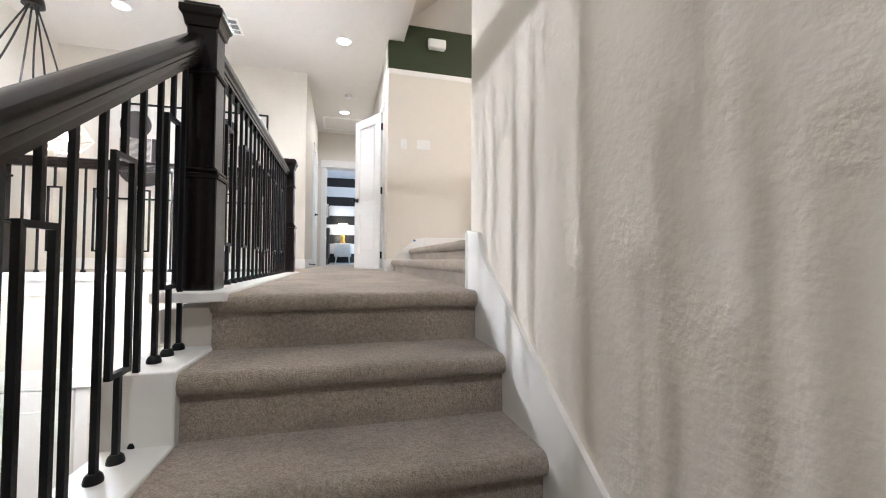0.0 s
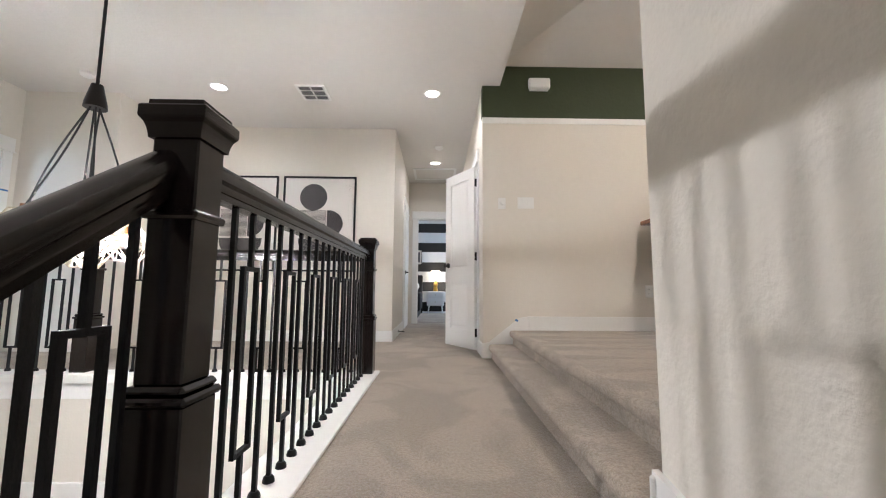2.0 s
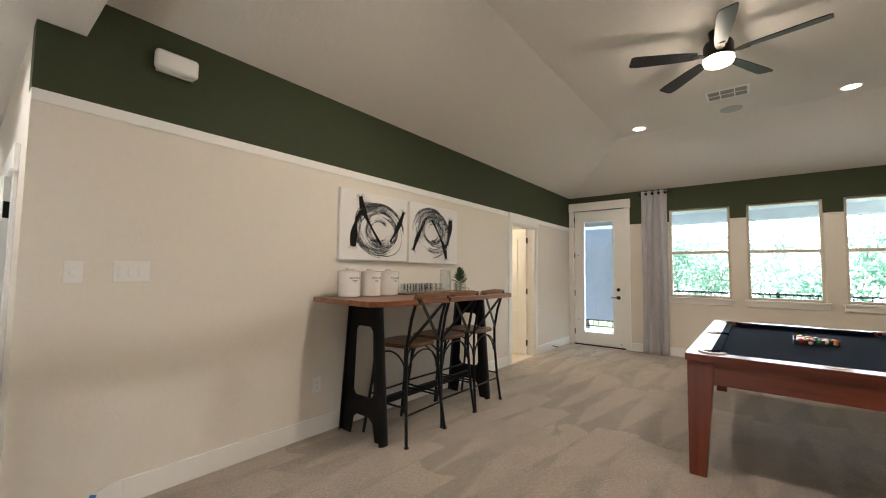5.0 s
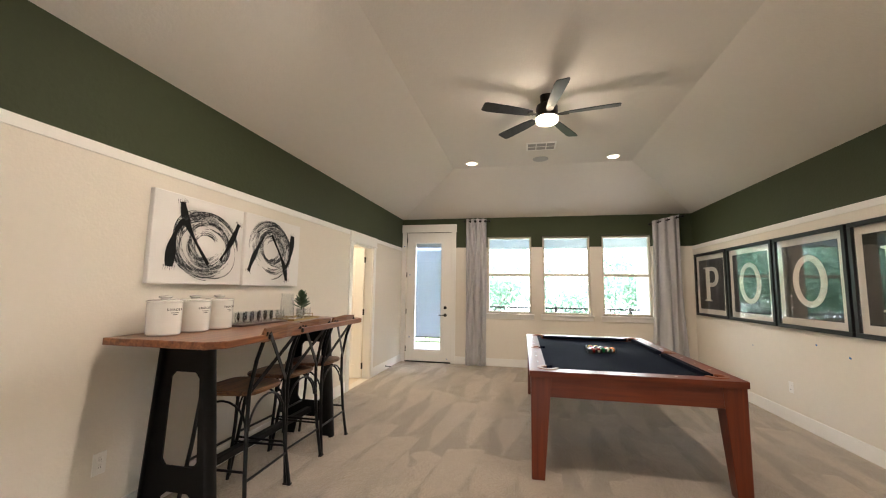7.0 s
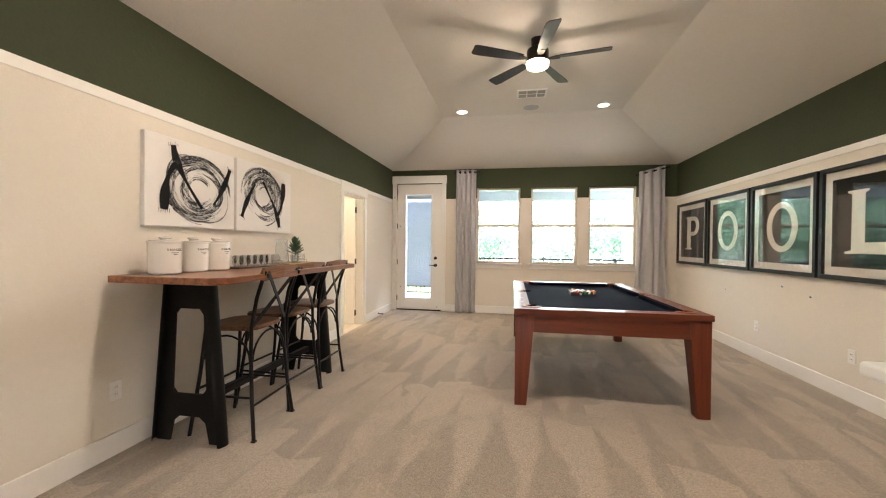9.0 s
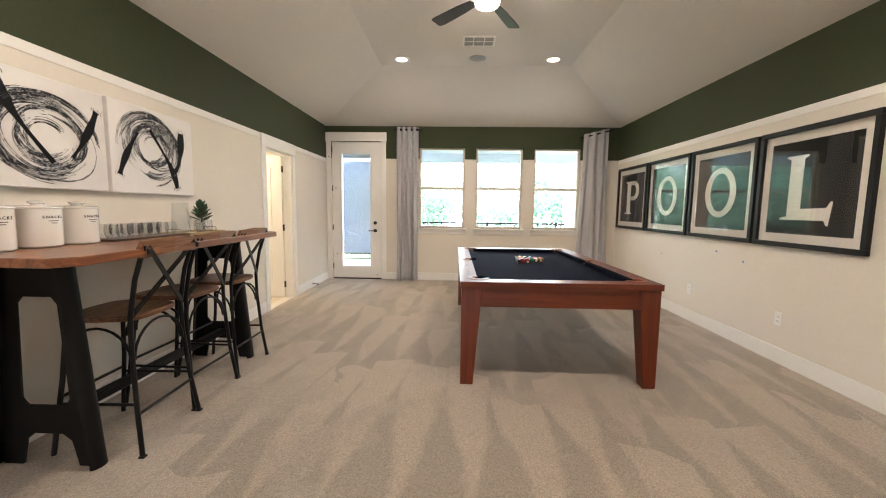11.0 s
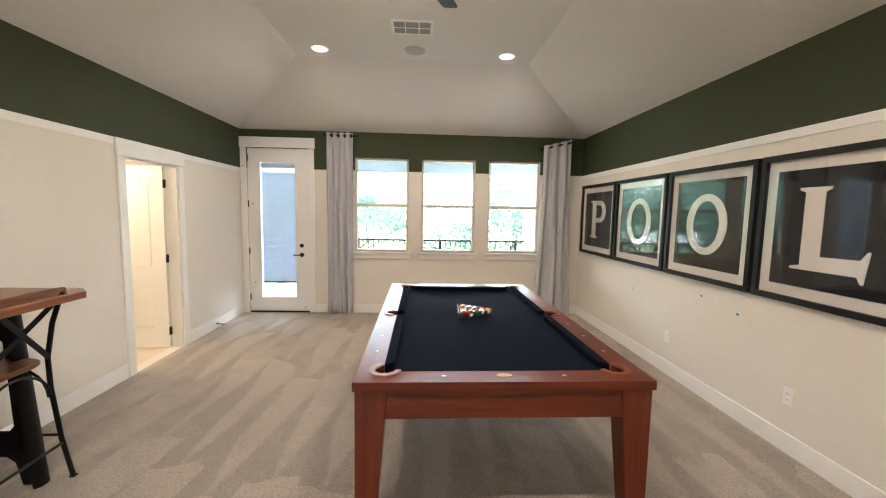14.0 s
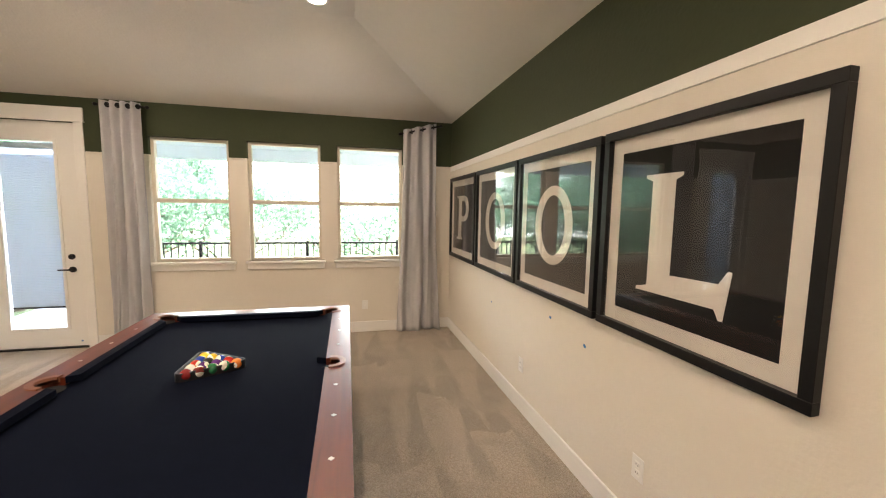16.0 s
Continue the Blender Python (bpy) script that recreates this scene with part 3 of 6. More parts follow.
# ---------------------------------------------------------------- doors
def panel_door(name, w, h, m, label, knob_side=1, lever=False, hinges=3, group=""):
    """Two-panel moulded door. Local x runs from the hinge, y through its thickness, z up."""
    t = thing(name, label, "door", m, group)
    bm = bmesh.new()
    d, st = 0.035, 0.11
    top, mid, bot = 0.12, 0.14, 0.20
    zm = h * 0.40
    panels = [(bot, zm - mid / 2), (zm + mid / 2, h - top)]
    box(bm, 0, st, 0, d, 0, h)
    box(bm, w - st, w, 0, d, 0, h)
    box(bm, st, w - st, 0, d, 0, bot)
    box(bm, st, w - st, 0, d, zm - mid / 2, zm + mid / 2)
    box(bm, st, w - st, 0, d, h - top, h)
    part("slab", bm, TRIM, t)
    for a, b in panels:
        bm = bmesh.new()
        box(bm, st, w - st, 0.010, d - 0.010, a, b)
        box(bm, st + 0.035, w - st - 0.035, 0.004, d - 0.004, a + 0.035, b - 0.035, 0.006)
        part("panel", bm, TRIM, t)
    bm = bmesh.new()
    kx, kz = w - 0.065, 0.93
    for sgn, y in ((-1, 0.0), (1, d)):
        tube(bm, (kx, y, kz), (kx, y + sgn * 0.010, kz), 0.030, n=18)
        tube(bm, (kx, y, kz), (kx, y + sgn * 0.045, kz), 0.011, n=10)
        if lever:
            box(bm, kx - 0.105, kx + 0.012, y + sgn * 0.040 - 0.007, y + sgn * 0.040 + 0.007, kz - 0.009, kz + 0.009, 0.004)
        else:
            bmesh.ops.create_uvsphere(bm, u_segments=14, v_segments=10, radius=0.028, matrix=Matrix.Translation((kx, y + sgn * 0.052, kz)) @ Matrix.Diagonal((1, 0.75, 1, 1)))
    part("door_handle", bm, IRON, t, "black door handle", True)
    for i in range(hinges):
        z = 0.18 + (h - 0.36) * i / (hinges - 1)
        bm = bmesh.new()
        tube(bm, (-0.006, -0.004, z - 0.045), (-0.006, -0.004, z + 0.045), 0.008, n=8)
        box(bm, -0.004, 0.002, 0.0, 0.032, z - 0.045, z + 0.045)
        part("hinge", bm, IRON, t, "black hinge")
    return t


def casing(name, axis, face, out, a, b, z0, z1, side=0.09, head=0.15):
    """White trim round an opening: two legs, a head board and a thin cap. axis 0: the wall runs along x. out: -1 or 1, the way it stands proud."""
    t = thing(name, "white painted door casing with a tall head board", "door trim")
    t["kind"] = "structure"
    def bx(bm, u0, u1, w, c, d):
        f0, f1 = sorted((face, face + out * w))
        box(bm, *((u0, u1, f0, f1) if axis == 0 else (f0, f1, u0, u1)), c, d, 0.003)
    for u in ((a - side, a), (b, b + side)):
        bm = bmesh.new()
        bx(bm, *u, 0.018, z0, z1)
        part("leg", bm, TRIM, t)
    bm = bmesh.new()
    bx(bm, a - side - 0.01, b + side + 0.01, 0.024, z1 + 0.012, z1 + head)
    part("head", bm, TRIM, t)
    bm = bmesh.new()
    bx(bm, a - side - 0.018, b + side + 0.018, 0.034, z1, z1 + 0.012)
    part("cap", bm, TRIM, t)
    return t


def jamb(axis, lo, hi, a, b, z0, z1, thick=0.018):
    bm = bmesh.new()
    for u in ((a, a + thick), (b - thick, b)):
        box(bm, *((*u, lo, hi) if axis == 0 else (lo, hi, *u)), z0, z1)
    box(bm, *((a + thick, b - thick, lo, hi) if axis == 0 else (lo, hi, a + thick, b - thick)), z1 - thick, z1)
    setting("door_jamb", bm, TRIM, "white door jamb", "door frame")


# closet door in the hall, half open
casing("casing_1", 1, 0.506, -1, 4.93, 5.56, 0.0, 2.05)
jamb(1, 0.508, 0.624, 4.93, 5.56, 0.0, 2.05)
panel_door("door_1", 0.585, 2.02, pose(0.492, 4.955, 0.012, 0, 0, 121), "white two-panel door standing half open into the hall")
# hall side door, closed
casing("casing_2", 1, -0.51, 1, 7.18, 7.95, 0.0, 2.05)
panel_door("door_2", 0.75, 2.03, pose(-0.515, 7.945, 0.01, 0, 0, -90), "white two-panel door, closed, with black lever", lever=True)
# bedroom doorway
casing("casing_3", 0, HEND, -1, -0.34, 0.38, 0.0, 2.03)
jamb(0, HEND + 0.002, HEND + 0.118, -0.34, 0.38, 0.0, 2.03)
# door at the walkway's far end
casing("casing_4", 1, -4.42, 1, 3.95, 4.62, 0.0, 2.05)
jamb(1, -4.538, -4.422, 3.95, 4.62, 0.0, 2.05)
panel_door("door_4", 0.63, 2.02, pose(-4.545, 4.60, 0.012, 0, 0, 172), "white two-panel door swung open into a side room", lever=True)
setting("floor_side_room", boxes((-7.4, -4.42, 2.6, 5.6, -0.25, 0.0)), CARPET, "beige carpet in the side room", "carpet floor")
setting("wall_side_room", boxes((-7.5, -7.4, 2.6, 5.6, 0.0, HALLZ), (-7.4, -4.54, 2.5, 2.6, 0.0, HALLZ), (-7.4, -4.54, 5.5, 5.6, 0.0, HALLZ)), WHITEW, "pale wall of the side room", "wall")
setting("ceiling_side_room", boxes((-7.5, -4.54, 2.5, 5.6, HALLZ, HALLZ + 0.1)), CEIL, "", "ceiling")
tp = thing("tape_mark", "small torn piece of blue painter's tape", "tape", pose(-4.400, 4.665, 1.64), "tape marks")
tape_blue = material("blue_tape_strip", (0.03, 0.16, 0.42), 0.7, vary=0.1)
part("strip", boxes((-0.0015, 0.0025, -0.035, 0.035, -0.008, 0.008)), tape_blue, tp)
# bath door, swung inwards
casing("casing_5", 0, YN, -1, 5.31, 6.07, LOFT, 2.27)
jamb(0, YN + 0.002, YN + 0.118, 5.31, 6.07, LOFT - 0.005, 2.27)
panel_door("door_5", 0.715, 1.985, pose(6.045, YN + 0.125, LOFT + 0.005, 0, 0, 94), "white two-panel door standing open to a lit room")
# low door on the floor below
casing("casing_6", 0, WELL_Y - 0.15, -1, -2.85, -2.05, LOW, LOW + 2.05)
panel_door("door_6", 0.78, 2.03, pose(-2.84, WELL_Y - 0.185, LOW + 0.01), "white two-panel door on the floor below")

# glazed balcony door with enclosed blind
casing("casing_7", 1, XE, -1, 3.54, 4.43, LOFT, 2.72, side=0.085, head=0.15)
bd = thing("balcony_door", "white balcony door with tall glass and a lowered blind", "door", pose(XE + 0.02, 0, 0))
bm = bmesh.new()
for sp in ((0, 0.045, 3.545, 3.74, LOFT + 0.02, 2.715), (0, 0.045, 4.25, 4.425, LOFT + 0.02, 2.715), (0, 0.045, 3.74, 4.25, LOFT + 0.02, 0.50), (0, 0.045, 3.74, 4.25, 2.51, 2.715)):
    box(bm, *sp)
part("slab", bm, TRIM, bd)
bm = bmesh.new()
for sp in ((-0.012, 0.0, 3.715, 3.745, 0.475, 2.535), (-0.012, 0.0, 4.245, 4.275, 0.475, 2.535), (-0.012, 0.0, 3.745, 4.245, 0.475, 0.505), (-0.012, 0.0, 3.745, 4.245, 2.505, 2.535)):
    box(bm, *sp, bevel=0.003)
part("glazing_bead", bm, TRIM, bd)
GLASS = glass("window_glass", (0.97, 0.99, 0.98))
g = part("pane", sheet((0.02, 3.745, 2.505), (0.02, 4.245, 2.505), (0.02, 4.245, 0.505), (0.02, 3.745, 0.505)), GLASS, bd, "clear glass pane")
g.visible_shadow = False
BLIND = material("blind_cloth", (0.56, 0.63, 0.70), 0.8, vary=0.03)
bn = BLIND.node_tree
btl = bn.nodes.new("ShaderNodeBsdfTranslucent")
btl.inputs[0].default_value = (0.62, 0.70, 0.78, 1)
bmx = bn.nodes.new("ShaderNodeMixShader")
bmx.inputs[0].default_value = 0.25
bn.links.new(bn.nodes["Principled BSDF"].outputs[0], bmx.inputs[1])
bn.links.new(btl.outputs[0], bmx.inputs[2])
bn.links.new(bmx.outputs[0], bn.nodes["Material Output"].inputs[0])
bm = bmesh.new()
for i in range(100):
    z = 0.735 + 0.0176 * i
    box(bm, 0.028, 0.040, 3.75, 4.24, z, z + 0.0165, m=None)
part("blind", bm, BLIND, bd, "pale lowered blind between the panes")
part("blind_rail", boxes((0.026, 0.042, 3.75, 4.24, 0.715, 0.735), bevel=0.003), IRON, bd, "dark bottom rail of the blind")
bm = bmesh.new()
for kz, r in ((1.285, 0.030), (1.145, 0.032)):
    tube(bm, (0.0, 3.655, kz), (-0.014, 3.655, kz), r, n=18)
tube(bm, (0, 3.655, 1.145), (-0.05, 3.655, 1.145), 0.011)
box(bm, -0.058, -0.044, 3.645, 3.77, 1.137, 1.153, 0.004)
tube(bm, (-0.01, 3.655, 1.285), (-0.026, 3.655, 1.285), 0.016, n=14)
part("door_handle", bm, IRON, bd, "black lever and deadbolt", True)
for z in (0.45, 1.15, 1.85, 2.52):
    part("hinge", boxes((-0.008, 0.002, 4.415, 4.435, z, z + 0.10), bevel=0.003), IRON, bd, "black hinge")
part("threshold", boxes((-0.03, 0.09, 3.545, 4.425, LOFT, LOFT + 0.018), bevel=0.004), IRON, bd, "dark threshold")

# ---------------------------------------------------------------- windows
VINYL = material("window_vinyl", (0.60, 0.545, 0.45), 0.45, vary=0.03)


def window(name, y0, y1, z0, z1):
    t = thing(name, "double-hung window with tan vinyl frame and white sill", "window")
    t["kind"] = "structure"
    x = XE + 0.05
    zm = 1.915
    fw = 0.035
    bm = bmesh.new()
    for sp in ((x, x + 0.07, y0, y0 + fw, z0, z1), (x, x + 0.07, y1 - fw, y1, z0, z1), (x, x + 0.07, y0 + fw, y1 - fw, z0, z0 + fw), (x, x + 0.07, y0 + fw, y1 - fw, z1 - fw, z1)):
        box(bm, *sp, bevel=0.003)
    part("window_frame", bm, VINYL, t)
    part("meeting_rail", boxes((x - 0.006, x + 0.05, y0 + fw, y1 - fw, zm - 0.024, zm + 0.024), bevel=0.003), VINYL, t)
    for c, d in ((z0 + fw, zm - 0.024), (zm + 0.024, z1 - fw)):
        p = part("pane", sheet((x + 0.03, y0 + fw, d), (x + 0.03, y1 - fw, d), (x + 0.03, y1 - fw, c), (x + 0.03, y0 + fw, c)), GLASS, t, "clear glass pane")
        p.visible_shadow = False
    bm = bmesh.new()
    box(bm, XE - 0.045, XE + 0.05, y0 - 0.045, y1 + 0.045, z0 - 0.03, z0, 0.006)
    part("window_sill", bm, TRIM, t)
    part("sill_apron", boxes((XE - 0.018, XE, y0 - 0.03, y1 + 0.03, z0 - 0.10, z0 - 0.03), bevel=0.003), TRIM, t)
    return t


window("window_1", 2.06, 2.865, 1.21, 2.62)
window("window_2", 1.045, 1.865, 1.21, 2.62)
window("window_3", 0.045, 0.85, 1.21, 2.62)

# ---------------------------------------------------------------- outside
SOFFIT = material("porch_soffit", (0.44, 0.50, 0.56), 0.7, vary=0.03)
STUCCO = material("porch_paint", (0.75, 0.76, 0.78), 0.7, vary=0.03)
CONC = material("balcony_floor", (0.55, 0.53, 0.50), 0.8, vary=0.08, bump=0.1)
setting("balcony_floor", boxes((XE + 0.15, 10.3, -3.0, 5.5, 0.0, 0.2)), CONC, "pale concrete balcony floor", "balcony")
setting("balcony_ceiling", boxes((XE + 0.15, 10.3, -3.0, 5.5, 2.86, 2.96), (10.0, 10.3, -3.0, 5.5, 2.66, 2.86)), SOFFIT, "pale blue-grey porch ceiling over the balcony", "porch ceiling")
for y in (-0.55,):
    setting("porch_column", boxes((9.95, 10.25, y - 0.15, y + 0.15, 0.2, 2.66)), STUCCO, "white square porch column", "column")
fence = thing("balcony_railing", "black metal balcony railing with thin pickets", "railing")
part("top_rail", boxes((10.02, 10.06, -3.0, 5.5, 1.20, 1.235)), IRON, fence)
part("bottom_rail", boxes((10.03, 10.05, -3.0, 5.5, 0.30, 0.325)), IRON, fence)
me = mesh("picket", boxes((10.033, 10.047, -0.007, 0.007, 0.325, 1.20)), IRON)
for k in range(77):
    p = new("picket", me)
    p.parent = fence
    p.location = (0, -2.95 + 0.11 * k, 0)
me = mesh("post", boxes((10.015, 10.065, -0.025, 0.025, 0.2, 1.26)), IRON)
for y in (-2.9, -0.2, 1.45, 3.2, 5.3):
    p = new("post", me)
    p.parent = fence
    p.location = (0, y, 0)

# self-lit backdrop: its emission stands in for bright sky and daylight
SKY_GLOW = bpy.data.materials.new("backdrop_glow")
SKY_GLOW.use_nodes = True
SKY_GLOW.node_tree.nodes["Principled BSDF"].inputs["Base Color"].default_value = (0.8, 0.85, 0.9, 1)
SKY_GLOW.node_tree.nodes["Principled BSDF"].inputs["Emission Color"].default_value = (0.86, 0.94, 1.0, 1)
SKY_GLOW.node_tree.nodes["Principled BSDF"].inputs["Emission Strength"].default_value = 1.15
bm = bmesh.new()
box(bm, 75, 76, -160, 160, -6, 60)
setting("backdrop", bm, SKY_GLOW, "glowing backdrop standing in for bright sky beyond the trees", "backdrop")
GRASS = material("lawn", (0.07, 0.11, 0.035), 0.9, vary=0.3, scale=0.4)
bm = bmesh.new()
bmesh.ops.create_grid(bm, x_segments=1, y_segments=1, size=1500, matrix=Matrix.Translation((0, 0, LOW - 0.3)))
setting("ground", bm, GRASS, "green lawn and scrub around the house", "ground")
BARK = material("oak_bark", (0.09, 0.07, 0.055), 0.9, vary=0.3, scale=8, bump=0.5)
LEAFM = material("oak_leaves", (0.095, 0.18, 0.125), 0.6, vary=0.35, scale=1.2)
nt = LEAFM.node_tree
tl = nt.nodes.new("ShaderNodeBsdfTranslucent")
tl.inputs[0].default_value = (0.17, 0.33, 0.22, 1)
mx = nt.nodes.new("ShaderNodeMixShader")
mx.inputs[0].default_value = 0.4
nt.links.new(nt.nodes["Principled BSDF"].outputs[0], mx.inputs[1])
nt.links.new(tl.outputs[0], mx.inputs[2])
nt.links.new(mx.outputs[0], nt.nodes["Material Output"].inputs[0])


def tree(x, y, h, spread, seed, n_leaf=9000):
    rnd = random.Random(seed)
    t = thing("oak_tree", "leafy green oak tree with crooked dark limbs", "tree", pose(x, y, LOW - 0.3), "oak trees")
    bm = bmesh.new()
    tips = []
    def limb(a, d, length, r, depth):
        pts = [a]
        for i in range(4):
            d = (d + Vector((rnd.uniform(-1, 1), rnd.uniform(-1, 1), rnd.uniform(-0.4, 0.6))) * 0.28).normalized()
            b = a + d * length / 4
            tube(bm, a, b, r * (1 - i * 0.18), r * (1 - (i + 1) * 0.18), 7, False)
            a = b
            if depth < 2:
                tips.append((b, depth))
        tips.append((a, depth))
        if depth:
            for _ in range(3):
                nd = (d + Vector((rnd.uniform(-1, 1), rnd.uniform(-1, 1), rnd.uniform(-0.3, 0.6)))).normalized()
                limb(a, nd, length * 0.68, r * 0.5, depth - 1)
    trunk_h = h * 0.28
    tube(bm, (0, 0, 0), (0.1, 0.1, trunk_h), 0.24, 0.19, 10)
    for k in range(6):
        an = k * 1.05 + rnd.random()
        limb(Vector((0.1, 0.1, trunk_h)), Vector((math.cos(an) * 0.9, math.sin(an) * 0.9, 0.75)).normalized(), spread * 0.55, 0.07, 2)
    part("trunk", bm, BARK, t)
    vs, fs = [], []
    for k in range(n_leaf):
        c, dep = rnd.choice(tips)
        p = c + Vector((rnd.gauss(0, 0.42), rnd.gauss(0, 0.42), rnd.gauss(0, 0.30)))
        s = rnd.uniform(0.05, 0.11)
        q = Euler((rnd.uniform(-1.2, 1.2), rnd.uniform(-1.2, 1.2), rnd.uniform(0, 6.3))).to_matrix()
        i0 = len(vs)
        for u in ((-s, 0, 0), (-0.2 * s, 0.45 * s, 0.1 * s), (s, 0, 0), (-0.2 * s, -0.45 * s, 0.1 * s)):
            vs.append(tuple(p + q @ Vector(u)))
        fs.append((i0, i0 + 1, i0 + 2, i0 + 3))
    me = bpy.data.meshes.new("crown")
    me.from_pydata(vs, [], fs)
    me.materials.append(LEAFM)
    cr = new("crown", me)
    cr.parent = t
    return t


# thin crowns straight ahead, a thick grove further along
for k, (x, y, h, sp, leaves) in enumerate([(18, -2.4, 7.8, 4.2, 9000), (21, 5.6, 8.2, 4.2, 11000), (19, -7.2, 8.0, 4.4, 6000), (28, 2.2, 8.8, 5.0, 6000), (30, -5.0, 9.0, 5.2, 6000), (17, -12, 8.0, 4.4, 6000), (15.5, 8.6, 8.2, 4.4, 15000), (14.0, 12.0, 8.4, 4.5, 15000), (19.5, 11.5, 9.0, 4.8, 15000), (22, 9.0, 9.5, 5.2, 12000), (18, 16.5, 9.5, 5.0, 15000), (25, 16, 10, 5.5, 12000), (24, 22, 10, 5.5, 12000), (31, 13, 10, 6, 9000)]):
    tree(x, y, h, sp, 40 + k, leaves)

# ---------------------------------------------------------------- curtains
DRAPE = material("curtain_cloth", (0.46, 0.46, 0.475), 0.8, vary=0.06, scale=12, bump=0.15, bump_scale=300)


def curtain(y0, y1, flare, seed, folds=4.0, droop=0.0):
    """A hung panel from y0 to y1; droop: how far the rod sinks towards y1."""
    t = thing("curtain", "grey full-length curtain hung from a dark rod by grommets", "curtain", None, "curtains")
    bm = bmesh.new()
    nu, nv = 96, 36
    z0, zr = LOFT + 0.008, 2.902
    c = (y0 + y1) / 2
    grid = []
    for v in range(nv + 1):
        f = v / nv
        row = []
        wide = 1 + flare * (1 - f) ** 1.6
        for u in range(nu + 1):
            g = u / nu
            # pleats even at the top, wandering and merging lower down
            drift = (1 - f) * (0.55 * math.sin(2.1 * f + 5.0 * g + seed) + 0.30 * math.sin(11 * g - 3 * f + 2 * seed))
            ph = g * folds * 2 * math.pi + drift
            amp = 0.036 + (1 - f) * 0.018 * math.sin(4 * g + 1.7 * seed)
            top = zr + 0.043 - droop * g
            z = z0 + (top - z0) * f + (0.010 * math.sin(ph * 0.5 + seed) if v == 0 else 0.0)
            y = c + (g - 0.5) * (y1 - y0) * wide + 0.016 * math.sin(4 * f + 9 * g + seed) * (1 - f)
            x = XE - 0.10 + amp * math.sin(ph) + (1 - f) * (0.016 * math.sin(1.7 * ph + 4 * f) + 0.010 * math.sin(14 * f + 6 * g))
            row.append(bm.verts.new((x, y, z)))
        grid.append(row)
    for a, b in zip(grid, grid[1:]):
        for i in range(nu):
            bm.faces.new((a[i], a[i + 1], b[i + 1], b[i]))
    ob = part("cloth", bm, DRAPE, t, "grey curtain cloth in deep folds", True)
    md = ob.modifiers.new("thick", "SOLIDIFY")
    md.thickness = 0.004
    def rod_z(y):
        return zr - droop * (y - y0) / (y1 - y0)
    bm = bmesh.new()
    tube(bm, (XE - 0.10, y0 - 0.05, rod_z(y0 - 0.05)), (XE - 0.10, y1 + 0.03, rod_z(y1 + 0.03)), 0.011)
    for yy in (y0 - 0.06, y1 + 0.04):
        bmesh.ops.create_uvsphere(bm, u_segments=12, v_segments=8, radius=0.02, matrix=Matrix.Translation((XE - 0.10, yy, rod_z(yy))))
    part("rod", bm, IRON, t, "dark curtain rod", True)
    bm = bmesh.new()
    tube(bm, (XE - 0.10, c, rod_z(c)), (XE, c, rod_z(c)), 0.007)
    tube(bm, (XE - 0.008, c, rod_z(c)), (XE, c, rod_z(c)), 0.025)
    part("bracket", bm, IRON, t)
    n = int(folds * 2)
    for k in range(n):
        yy = y0 + (y1 - y0) * (k + 0.5) / n
        bm = bmesh.new()
        lathe(bm, [(0.020, -0.003), (0.028, -0.003), (0.028, 0.003), (0.020, 0.003)], 14, Matrix.Translation((XE - 0.10, yy, rod_z(yy))) @ Euler((radians(90), 0, radians(25 if k % 2 else -25))).to_matrix().to_4x4())
        part("grommet", bm, IRON, t, "dark round grommet")
    return t


curtain(2.872, 3.246, 0.05, 1, 4.0)
curtain(-0.375, 0.045, 0.28, 5, 3.0, 0.105)

# ---------------------------------------------------------------- ceiling things
LENS = glow("lamp_lens", (1.0, 0.82, 0.6), 1.6)
LENSC = glow("lamp_lens_neutral", (1.0, 0.90, 0.78), 1.6)
# one of these fixtures belongs to the added, unseen stair fill
for (cx, cy), zc, gl in [(c, FLATZ, LENS) for c in LOFT_CANS] + [(c, HALLZ, LENSC) for c in HALL_CANS_AND_FILL]:
    t = thing("recessed_light", "white round recessed ceiling light, switched on", "ceiling light", pose(cx, cy, zc), "recessed lights")
    bm = bmesh.new()
    lathe(bm, [(0.070, 0.0), (0.072, -0.008), (0.090, -0.006), (0.094, 0.0)], 28)
    part("ring", bm, PLASTIC, t, "", True)
    bm = bmesh.new()
    lathe(bm, [(0.0, -0.004), (0.071, -0.004), (0.071, -0.001), (0.0, -0.001)], 28)
    part("lens", bm, gl, t, "glowing frosted lens", True)


SLAT = material("vent_slat", (0.30, 0.30, 0.30), 0.5, vary=0.05)


